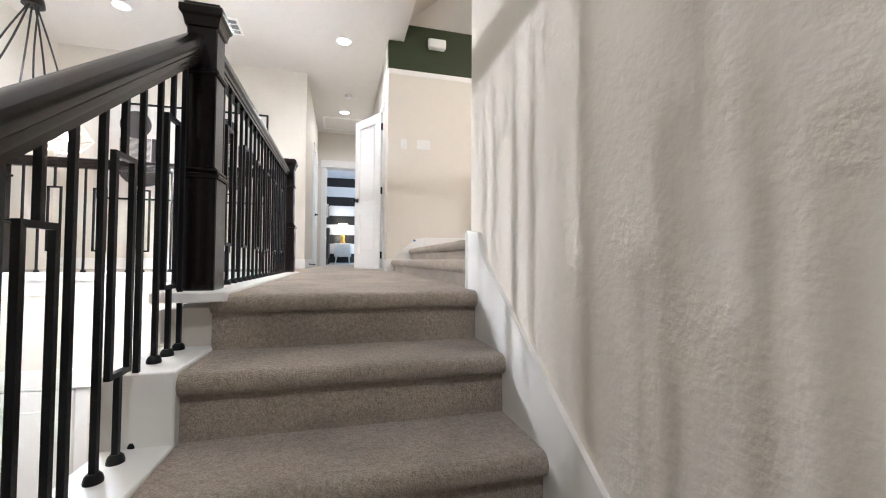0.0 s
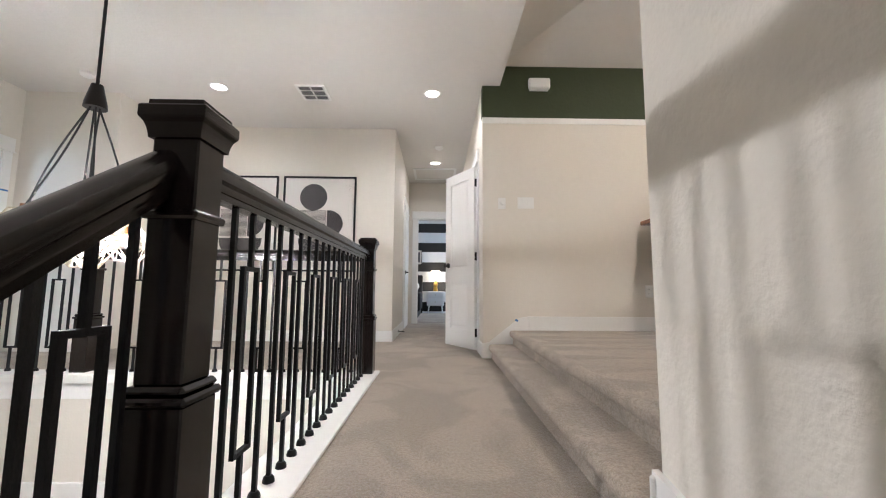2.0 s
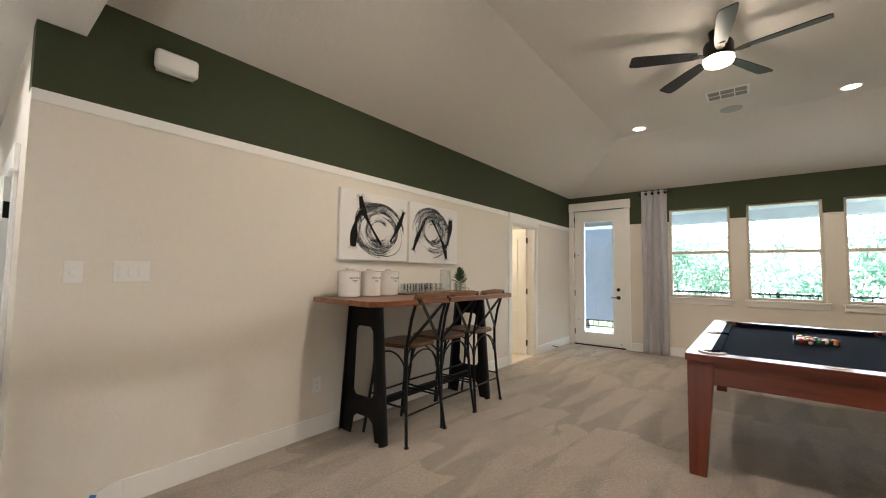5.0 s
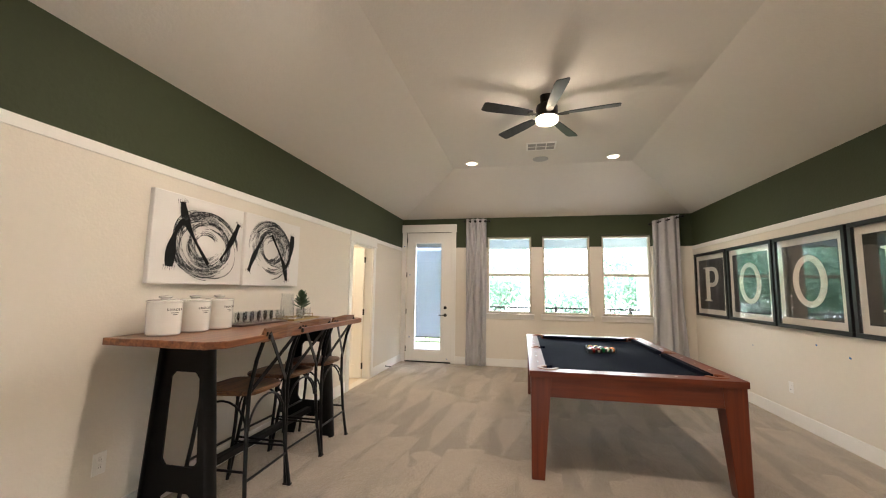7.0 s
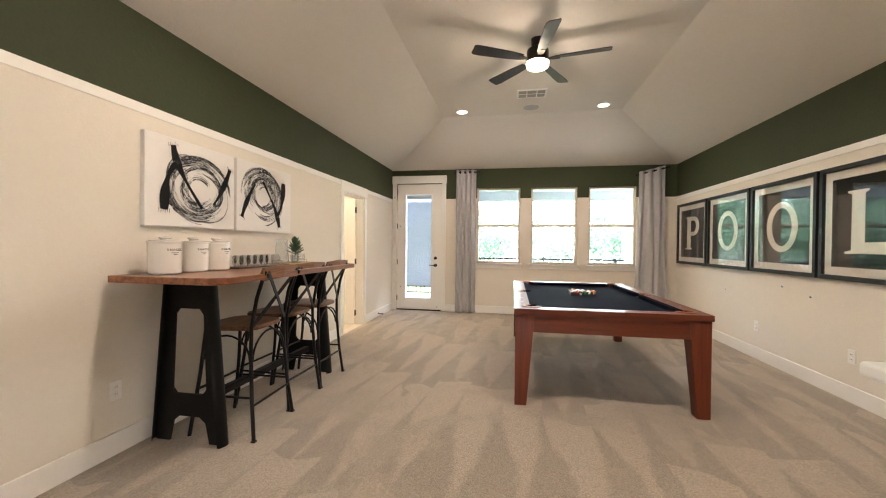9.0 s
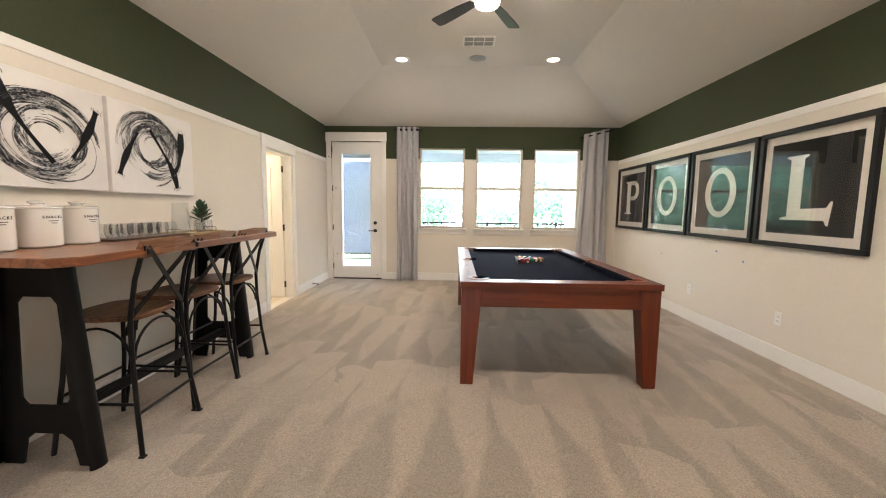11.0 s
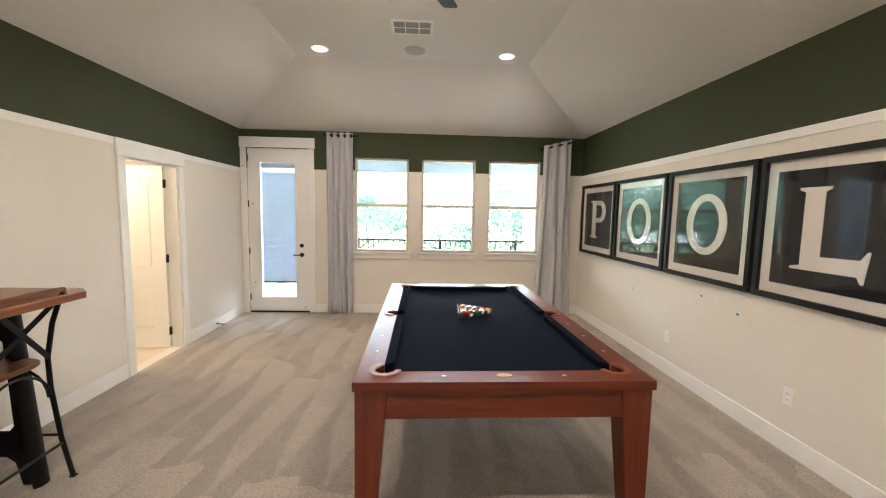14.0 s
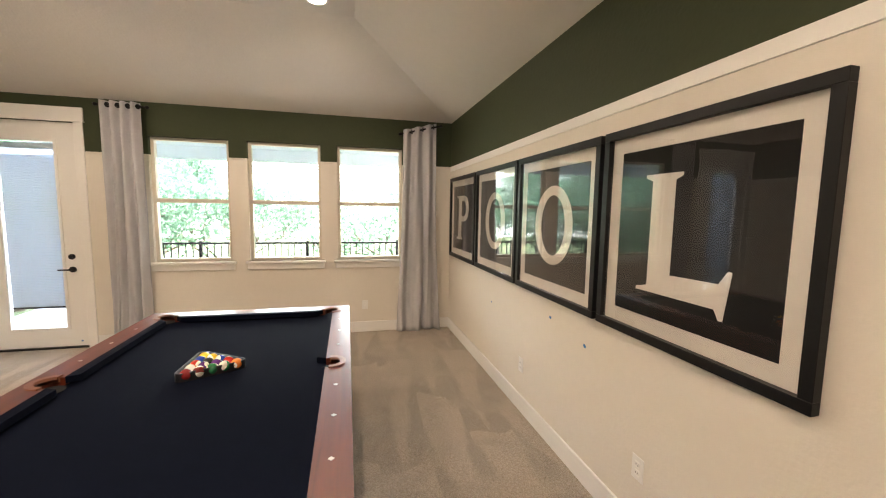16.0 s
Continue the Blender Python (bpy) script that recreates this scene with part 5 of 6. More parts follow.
# bar chairs
def bar_chair():
    t = thing("bar_chair", "black iron cross-back bar chair with elm wood seat", "bar chair", None, "bar chairs")
    W, D, SH, BH = 0.185, 0.185, 0.725, 1.115
    bm = bmesh.new()
    pts = []
    for i in range(32):
        a = 2 * math.pi * i / 32
        ca, sa = math.cos(a), math.sin(a)
        pts.append((0.205 * math.copysign(abs(ca) ** 0.45, ca) * (1.0 if sa > 0 else 0.93), 0.20 * math.copysign(abs(sa) ** 0.45, sa)))
    prism(bm, pts, 2, SH - 0.028, SH)
    bmesh.ops.bevel(bm, geom=[e for e in bm.edges if abs(e.verts[0].co.z - e.verts[1].co.z) < 1e-5], offset=0.007, segments=2, affect="EDGES")
    part("seat", bm, SEATWOOD, t, "worn elm wood seat", True)
    def rod(name, pts, r=0.0115, label=""):
        cu = bpy.data.curves.new(name, "CURVE")
        cu.dimensions = "3D"
        cu.bevel_depth, cu.bevel_resolution = r, 2
        sp = cu.splines.new("POLY")
        sp.points.add(len(pts) - 1)
        for p, c in zip(sp.points, pts):
            p.co = (*c, 1)
        cu.use_fill_caps = True
        cu.materials.append(IRON)
        ob = new(name, cu)
        ob.parent = t
        return tagged(ob, label)
    for s in (-1, 1):
        rod("back_leg", [(s * 0.235, -0.235, 0.0), (s * 0.212, -0.205, 0.25), (s * 0.195, -0.185, 0.55), (s * 0.190, -0.185, SH), (s * 0.190, -0.222, 0.92), (s * 0.192, -0.282, BH - 0.02)], 0.0125)
        rod("front_leg", [(s * 0.222, 0.235, 0.0), (s * 0.195, 0.180, 0.40), (s * 0.175, 0.155, SH - 0.03)], 0.0125)
        part("foot_cap", boxes((s * 0.235 - 0.015, s * 0.235 + 0.015, -0.25, -0.22, 0.0, 0.012), bevel=0.003), IRON, t)
        # arched brace under the seat's side
        arch = [(s * 0.19, -0.175 + 0.165 * (1 - math.cos(math.pi * i / 12)), 0.50 + 0.165 * math.sin(math.pi * i / 12)) for i in range(13)]
        rod("side_brace", arch, 0.007)
        rod("side_stretcher", [(s * 0.208, -0.208, 0.27), (s * 0.206, 0.200, 0.27)], 0.008)
    arch = [(0.185 * math.cos(math.pi * i / 14), -0.19, 0.50 + 0.175 * math.sin(math.pi * i / 14)) for i in range(15)]
    rod("back_brace", arch, 0.007)
    rod("back_stretcher", [(-0.214, -0.21, 0.22), (0.214, -0.21, 0.22)], 0.008)
    rod("front_stretcher", [(-0.205, 0.20, 0.30), (0.205, 0.20, 0.30)], 0.009)
    for s in (-1, 1):
        bm = bmesh.new()
        a, b = Vector((s * 0.186, -0.298, BH - 0.03)), Vector((-s * 0.186, -0.192, SH + 0.005))
        d = b - a
        q0 = d.normalized()
        side = q0.cross(Vector((0, 1, 0))).normalized()
        up = side.cross(q0)
        M = Matrix((q0, side, up)).transposed().to_4x4()
        M.translation = (a + b) / 2
        box(bm, -d.length / 2, d.length / 2, -0.014, 0.014, -0.0025 + s * 0.003, 0.0025 + s * 0.003, m=M)
        part("cross_strap", bm, IRON, t, "flat iron cross strap")
    bm = bmesh.new()
    pts = [(-0.225, BH - 0.045), (-0.215, BH - 0.085), (0.0, BH - 0.075), (0.215, BH - 0.085), (0.225, BH - 0.045), (0.205, BH + 0.0), (0.0, BH + 0.012), (-0.205, BH + 0.0)]
    prism(bm, pts, 1, -0.292, -0.272)
    for v in bm.verts:
        v.co.y += 0.35 * (v.co.x ** 2) - 0.10 * (v.co.z - BH) - 0.012
    part("top_rail", bm, SEATWOOD, t, "elm wood top rail")
    for s in (-1, 1):
        part("rivet", boxes((s * 0.192 - 0.011, s * 0.192 + 0.011, -0.312, -0.296, BH - 0.065, BH - 0.035), bevel=0.005), IRON, t)
    return t


ch1 = bar_chair()
ch1.matrix_basis = pose(2.662, 4.045, LOFT, 0, 0, 2)
copy_thing(ch1, pose(3.145, 4.08, LOFT, 0, 0, -1))
copy_thing(ch1, pose(3.622, 4.08, LOFT, 0, 0, 1))

# ---------------------------------------------------------------- on the bar
CERAMIC = material("white_enamel", (0.78, 0.76, 0.72), 0.15, vary=0.01, coat=0.5)
INK = material("black_ink", (0.006, 0.007, 0.008), 0.7, spec=0.2)


def words(txt, size, m, mat, parent, name="lettering", weight=0.0):
    cu = bpy.data.curves.new(name, "FONT")
    cu.body, cu.size, cu.align_x, cu.align_y, cu.extrude, cu.offset = txt, size, "CENTER", "CENTER", 0.0006, weight
    cu.materials.append(mat)
    ob = new(name, cu)
    ob.parent = parent
    ob.matrix_basis = m
    return tagged(ob, "black lettering")


def canister(x, y, rz):
    t = thing("canister", "white enamel snack canister with a knobbed lid", "canister", pose(x, y, BZ, 0, 0, rz), "snack canisters")
    bm = bmesh.new()
    lathe(bm, [(0.0, 0.001), (0.080, 0.001), (0.088, 0.008), (0.090, 0.19), (0.087, 0.192), (0.0, 0.192)], 36)
    part("body", bm, CERAMIC, t, "", True)
    bm = bmesh.new()
    lathe(bm, [(0.0, 0.193), (0.094, 0.193), (0.094, 0.201), (0.080, 0.206), (0.024, 0.208), (0.024, 0.214), (0.034, 0.220), (0.034, 0.228), (0.0, 0.231)], 36)
    part("lid", bm, CERAMIC, t, "white knobbed lid", True)
    # the lettering lies on the curved side, one character at a time
    for k, c in enumerate("SNACKS"):
        a = radians(-90 + (k - 2.5) * 10.5)
        words(c, 0.019, pose(0.0906 * math.cos(a), 0.0906 * math.sin(a), 0.150, 90, 0, math.degrees(a) + 90), INK, t, weight=0.0003)
    for row, half in ((0.132, 15), (0.121, 9)):
        bm = bmesh.new()
        n = 8
        V = []
        for i in range(n + 1):
            a = radians(-90 - half + 2 * half * i / n)
            V.append([bm.verts.new((0.0904 * math.cos(a), 0.0904 * math.sin(a), row + dz)) for dz in (-0.0016, 0.0016)])
        for i in range(n):
            bm.faces.new((V[i][0], V[i + 1][0], V[i + 1][1], V[i][1]))
        part("text_bar", bm, INK, t)
    return t


canister(2.272, 4.30, -8)
canister(2.490, 4.30, -4)
canister(2.695, 4.30, 0)

CLEAR = glass("clear_glass", (0.97, 0.98, 0.98), 0.0, 0.04, 3.6)


def tumbler(x, y, z, r=0.036, h=0.085, kind="drinking_glass", label="clear stemless drinking glass on a dark board"):
    t = thing(kind, label, "glass", pose(x, y, z), "drinking glasses")
    bm = bmesh.new()
    lathe(bm, [(0.0, 0.0), (r * 0.62, 0.0), (r * 0.95, h * 0.30), (r, h * 0.52), (r * 0.86, h), (r * 0.83, h), (r * 0.95, h * 0.52), (r * 0.88, h * 0.30), (r * 0.55, 0.008), (0.0, 0.008)], 22)
    part("bowl", bm, CLEAR, t, "", True)
    return t


DARKW = wood("dark_board", (0.03, 0.012, 0.008), (0.075, 0.03, 0.018), 0.4, 0.2)
bd1 = thing("serving_board", "long dark wooden board under the glasses", "board", pose(3.07, 4.27, BZ))
part("board", boxes((-0.28, 0.28, -0.09, 0.09, 0.001, 0.014), bevel=0.004), DARKW, bd1)
for k in range(7):
    tumbler(2.83 + 0.080 * k, 4.235, BZ + 0.0145)
for k in range(6):
    tumbler(2.87 + 0.080 * k, 4.315, BZ + 0.0145)
GOLD = material("brushed_gold", (0.36, 0.25, 0.11), 0.40, 1.0, 0.08)
tr = thing("mirror_tray", "gold-rimmed mirror tray with thin end handles", "tray", pose(3.59, 4.265, BZ, 0, 0, 1))
MIR = material("mirror", (0.85, 0.87, 0.86), 0.03, 1.0, 0.0)
part("plate", boxes((-0.21, 0.21, -0.11, 0.11, 0.001, 0.007)), MIR, tr, "mirror plate")
part("rim", boxes((-0.22, 0.22, -0.12, -0.11, 0.001, 0.016), (-0.22, 0.22, 0.11, 0.12, 0.001, 0.016), (-0.22, -0.21, -0.11, 0.11, 0.001, 0.016), (0.21, 0.22, -0.11, 0.11, 0.001, 0.016)), GOLD, tr, "gold rim")
for s in (-1, 1):
    bm = bmesh.new()
    tube(bm, (s * 0.215, -0.05, 0.012), (s * 0.215, -0.05, 0.040), 0.003, n=6)
    tube(bm, (s * 0.215, 0.05, 0.012), (s * 0.215, 0.05, 0.040), 0.003, n=6)
    tube(bm, (s * 0.215, -0.05, 0.040), (s * 0.215, 0.05, 0.040), 0.003, n=6)
    part("handle", bm, GOLD, tr)
pit = thing("pitcher", "clear glass water pitcher on the mirror tray", "pitcher", pose(3.46, 4.27, BZ + 0.008))
bm = bmesh.new()
lathe(bm, [(0.0, 0.0), (0.058, 0.0), (0.062, 0.02), (0.055, 0.14), (0.050, 0.20), (0.054, 0.225), (0.051, 0.225), (0.047, 0.20), (0.052, 0.14), (0.058, 0.022), (0.050, 0.010), (0.0, 0.010)], 28)
part("body", bm, CLEAR, pit, "", True)
bm = bmesh.new()
hp = [Vector((0.050 + 0.055 * math.sin(math.pi * i / 10), 0, 0.19 - 0.014 * i)) for i in range(11)]
for a, b in zip(hp, hp[1:]):
    tube(bm, a, b, 0.007, n=8)
part("handle", bm, CLEAR, pit, "", True)
for x, y in ((3.62, 4.24), (3.70, 4.28), (3.67, 4.20)):
    tumbler(x, y, BZ + 0.008, 0.036, 0.095, "drinking_glass", "clear drinking glass on the mirror tray")
pl = thing("potted_plant", "small green succulent in a white pot", "plant", pose(3.86, 4.375, BZ))
bm = bmesh.new()
lathe(bm, [(0.0, 0.001), (0.038, 0.001), (0.048, 0.075), (0.043, 0.075), (0.040, 0.062), (0.0, 0.060)], 24)
part("pot", bm, CERAMIC, pl, "white ceramic pot", True)
SUCC = material("succulent_leaf", (0.045, 0.095, 0.045), 0.45, vary=0.25, scale=20)
bm = bmesh.new()
tube(bm, (0, 0, 0.06), (0.005, 0, 0.20), 0.006, 0.004, 7)
part("stem", bm, SUCC, pl)
rnd = random.Random(11)
for k in range(26):
    f = k / 26
    a = k * 2.4
    tilt = radians(20 + 45 * f)
    L = 0.060 * (1.05 - 0.45 * f)
    bm = bmesh.new()
    bmesh.ops.create_uvsphere(bm, u_segments=8, v_segments=6, radius=1.0, matrix=Matrix.Translation((L * 0.9, 0, 0)) @ Matrix.Diagonal((L * 0.80, L * 0.47, 0.006, 1)))
    bmesh.ops.transform(bm, verts=bm.verts[:], matrix=Matrix.Translation((0.003, 0, 0.085 + 0.135 * f)) @ Matrix.Rotation(a, 4, "Z") @ Matrix.Rotation(-tilt, 4, "Y"))
    part("leaf", bm, SUCC, pl, "", True)

# ---------------------------------------------------------------- wall art
CANVAS = material("white_canvas", (0.76, 0.74, 0.72), 0.8, vary=0.02, scale=8, bump=0.15, bump_scale=500)
BRUSH = bpy.data.materials.new("dry_brush_ink")
BRUSH.use_nodes = True
_t, _b = BRUSH.node_tree, BRUSH.node_tree.nodes["Principled BSDF"]
_b.inputs["Roughness"].default_value = 0.6
_n = _t.nodes.new("ShaderNodeTexNoise")
_n.inputs["Scale"].default_value, _n.inputs["Detail"].default_value = 45, 6
_c = _t.nodes.new("ShaderNodeTexCoord")
_t.links.new(_c.outputs["Object"], _n.inputs["Vector"])
_r = _t.nodes.new("ShaderNodeValToRGB")
_r.color_ramp.elements[0].position, _r.color_ramp.elements[1].position = 0.55, 0.72
_r.color_ramp.elements[0].color, _r.color_ramp.elements[1].color = (0.014, 0.016, 0.022, 1), (0.62, 0.61, 0.60, 1)
_t.links.new(_n.outputs[0], _r.inputs[0])
_t.links.new(_r.outputs[0], _b.inputs["Base Color"])


def ribbon(bm, pts, w0, w1, y):
    """A flat brush stroke in the plane of the canvas."""
    V = []
    for i, (x, z) in enumerate(pts):
        a = pts[max(i - 1, 0)]
        b = pts[min(i + 1, len(pts) - 1)]
        d = Vector((b[0] - a[0], b[1] - a[1])).normalized()
        f = i / (len(pts) - 1)
        w = (w0 + (w1 - w0) * f) / 2 * (0.75 + 0.25 * math.sin(9 * f + w0 * 900))
        V.append([bm.verts.new((x - d.y * w, y, z + d.x * w)), bm.verts.new((x + d.y * w, y, z - d.x * w))])
    for a, b in zip(V, V[1:]):
        bm.faces.new((a[0], a[1], b[1], b[0]))


def canvas_art(x0, x1, z0, z1, seed, mirror):
    rnd = random.Random(seed)
    xc, zc = (x0 + x1) / 2, (z0 + z1) / 2
    t = thing("canvas_painting", "white canvas with looping black brush strokes", "painting", pose(xc, YN, zc), "loft canvases")
    w, h = (x1 - x0) / 2, (z1 - z0) / 2
    part("canvas", boxes((-w, w, -0.038, -0.001, -h, h), bevel=0.004), CANVAS, t)
    y = -0.0385
    s = -1 if mirror else 1
    # dry sweeps: many bristle marks side by side, broken here and there
    for k in range(20):
        rx = 0.115 + 0.0095 * k + rnd.uniform(-0.01, 0.01)
        rz = rx * rnd.uniform(0.74, 0.88)
        ox, oz = 0.040 + rnd.uniform(-0.035, 0.025), -0.025 + rnd.uniform(-0.025, 0.02)
        rot = rnd.uniform(-0.5, 0.3)
        a0, span = rnd.uniform(0, 6.28), rnd.uniform(2.2, 5.2)
        band = rnd.uniform(0.008, 0.036)
        marks = 3 + int(band * 260)
        bm = bmesh.new()
        for j in range(marks):
            off = band * (j / (marks - 1) - 0.5)
            at = a0 + rnd.uniform(0, 0.3)
            end = a0 + span - rnd.uniform(0, 0.7)
            while at < end:
                run = min(rnd.uniform(0.4, 1.9), end - at)
                if rnd.random() < 0.80:
                    n = max(4, int(run * 8))
                    pts = []
                    for i in range(n + 1):
                        a = at + run * i / n
                        ex, ez = (rx + off) * math.cos(a), (rz + off) * math.sin(a)
                        pts.append((s * (ox + ex * math.cos(rot) - ez * math.sin(rot)), s * (oz + ex * math.sin(rot) + ez * math.cos(rot))))
                    w = rnd.uniform(0.0016, 0.0062)
                    ribbon(bm, pts, w, w * rnd.uniform(0.3, 1.0), y - 0.00012 * k)
                at += run + rnd.uniform(0.02, 0.25)
        part("brush_loop", bm, BRUSH, t, "dry looping brush stroke")

    def curve(keys, n=26):
        out = []
        for i in range(n + 1):
            f = i / n * (len(keys) - 1)
            a = min(int(f), len(keys) - 2)
            f -= a
            p0, p1, p2, p3 = (Vector(keys[min(max(a + d, 0), len(keys) - 1)]) for d in (-1, 0, 1, 2))
            p = 0.5 * (2 * p1 + (p2 - p0) * f + (2 * p0 - 5 * p1 + 4 * p2 - p3) * f * f + (3 * p1 - p0 - 3 * p2 + p3) * f ** 3)
            out.append((s * p.x, s * p.y))
        return out

    bold = [([(-0.195, 0.255), (-0.165, 0.15), (-0.085, 0.02), (0.06, -0.16)], 0.082, 0.030),
            ([(0.345, 0.185), (0.30, 0.08), (0.235, -0.03), (0.17, -0.12)], 0.074, 0.030),
            ([(-0.170, 0.135), (-0.225, 0.06), (-0.255, -0.05), (-0.265, -0.19)], 0.036, 0.090)]
    for k, (keys, w0, w1) in enumerate(bold):
        bm = bmesh.new()
        ribbon(bm, curve(keys), w0, w1, y - 0.0022 - 0.0003 * k)
        part("bold_stroke", bm, INK, t, "bold black stroke")
        # split hairs where the brush lifts
        bm = bmesh.new()
        tail = curve(keys)[-9:] if w1 > w0 else curve(keys)[:9][::-1]
        d = Vector(tail[-1]) - Vector(tail[-3])
        for j in range(6):
            off = (j / 5 - 0.5) * 0.9 * max(w0, w1)
            side = Vector((-d.y, d.x)).normalized() * off
            more = [(tail[-1][0] + side.x + d.x * f, tail[-1][1] + side.y + d.y * f) for f in (-0.4, 0.3, 0.3 + rnd.uniform(0.2, 1.1))]
            ribbon(bm, more, 0.007, 0.003, y - 0.0034)
        part("split_hair", bm, INK, t, "ragged stroke end")
    return t


canvas_art(2.302, 3.108, 1.645, 2.252, 3, False)
canvas_art(3.138, 3.944, 1.642, 2.258, 8, True)

FRAMEB = material("black_frame", (0.006, 0.006, 0.007), 0.4, vary=0.08, scale=20, spec=0.3)
MAT = material("cream_mat", (0.72, 0.68, 0.62), 0.8, vary=0.02)
CHAR = material("charcoal_print", (0.011, 0.011, 0.012), 0.8, vary=0.05, spec=0.2)
PGLASS = glass("picture_glass")


def print_frame(t, w, h, bar, depth):
    """Frame in the xz plane, facing +y. Returns nothing."""
    part("frame_bar", boxes((-w, w, 0.002, depth, h - bar, h), bevel=0.002), FRAMEB, t, "black frame")
    part("frame_bar", boxes((-w, w, 0.002, depth, -h, -h + bar), bevel=0.002), FRAMEB, t, "black frame")
    part("frame_bar", boxes((-w, -w + bar, 0.002, depth, -h + bar, h - bar), bevel=0.002), FRAMEB, t, "black frame")
    part("frame_bar", boxes((w - bar, w, 0.002, depth, -h + bar, h - bar), bevel=0.002), FRAMEB, t, "black frame")
    part("mat_board", boxes((-w + bar, w - bar, 0.003, 0.010, -h + bar, h - bar)), MAT, t, "cream mat board")
    part("glass", sheet((-w + bar, depth - 0.011, h - bar), (w - bar, depth - 0.011, h - bar), (w - bar, depth - 0.011, -h + bar), (-w + bar, depth - 0.011, -h + bar)), PGLASS, t, "reflecting picture glass")


def flat(t, name, outline, mat, lo, hi, label=""):
    bm = bmesh.new()
    prism(bm, outline, 1, lo, hi)
    return part(name, bm, mat, t, label)


def ring(cx, cz, rx, rz, ix, iz, n=48):
    """An upright ring between two ellipses, as quads."""
    bm = bmesh.new()
    V = []
    for i in range(n):
        a = 2 * math.pi * i / n
        V.append([bm.verts.new((cx + r * math.cos(a), y, cz + q * math.sin(a))) for y in (0.0125, 0.0145) for r, q in ((rx, rz), (ix, iz))])
    for i in range(n):
        a, b = V[i], V[(i + 1) % n]
        bm.faces.new((a[2], b[2], b[3], a[3]))
        bm.faces.new((a[0], a[1], b[1], b[0]))
        bm.faces.new((a[0], b[0], b[2], a[2]))
        bm.faces.new((a[1], a[3], b[3], b[1]))
    bmesh.ops.recalc_face_normals(bm, faces=bm.faces[:])
    return bm


for k, (letter, x0, x1) in enumerate((("L", 3.312, 4.325), ("O", 4.358, 5.372), ("O", 5.405, 6.415), ("P", 6.445, 7.455))):
    t = thing("letter_print", f"framed black print with a large white letter {letter}", "framed print", pose((x0 + x1) / 2, YS, 1.764, 0, 0, 0), "pool prints")
    w, h = (x1 - x0) / 2, 0.492
    print_frame(t, w, h, 0.041, 0.038)
    part("print", boxes((-w + 0.116, w - 0.116, 0.0095, 0.012, -h + 0.113, h - 0.113)), CHAR, t, "charcoal black print")
    # seen from the room, +x of the world runs to the viewer's left
    X = lambda p: [(-a, b) for a, b in p]
    if letter == "O":
        part("letter", ring(0, 0, 0.240, 0.262, 0.152, 0.200), MAT, t, "white letter O")
    elif letter == "L":
        pts = [(-0.250, -0.262), (0.155, -0.262), (0.175, -0.300), (0.192, -0.300), (0.215, -0.115), (0.198, -0.115), (0.165, -0.165), (-0.060, -0.170), (-0.060, 0.232), (-0.025, 0.248), (-0.025, 0.262), (-0.225, 0.262), (-0.225, 0.248), (-0.185, 0.232), (-0.185, -0.232), (-0.250, -0.248)]
        flat(t, "letter", X(pts), MAT, 0.0125, 0.0145, "white letter L")
    else:
        pts = [(-0.225, -0.255), (0.015, -0.255), (0.015, -0.240), (-0.035, -0.225), (-0.035, 0.262), (-0.225, 0.262), (-0.225, 0.247), (-0.160, 0.232), (-0.160, -0.225), (-0.225, -0.240)]
        flat(t, "letter_stem", X(pts), MAT, 0.0125, 0.0145, "white letter P stem")
        bm = bmesh.new()
        V = []
        path = [(-0.04, 1.0, 0.0)] + [(0.055, math.sin(a), math.cos(a)) for a in (math.pi / 2 - math.pi * i / 20 for i in range(21))] + [(-0.04, -1.0, 0.0)]
        for cx, up, out in path:
            V.append([bm.verts.new((-(cx + r * out), y, 0.112 + q * up)) for y in (0.0125, 0.0145) for r, q in ((0.190, 0.150), (0.090, 0.088))])
        for a, b in zip(V, V[1:]):
            bm.faces.new((a[2], b[2], b[3], a[3]))
            bm.faces.new((a[0], b[0], b[2], a[2]))
            bm.faces.new((a[1], a[3], b[3], b[1]))
        bmesh.ops.recalc_face_normals(bm, faces=bm.faces[:])
        part("letter_bowl", bm, MAT, t, "white letter P bowl")

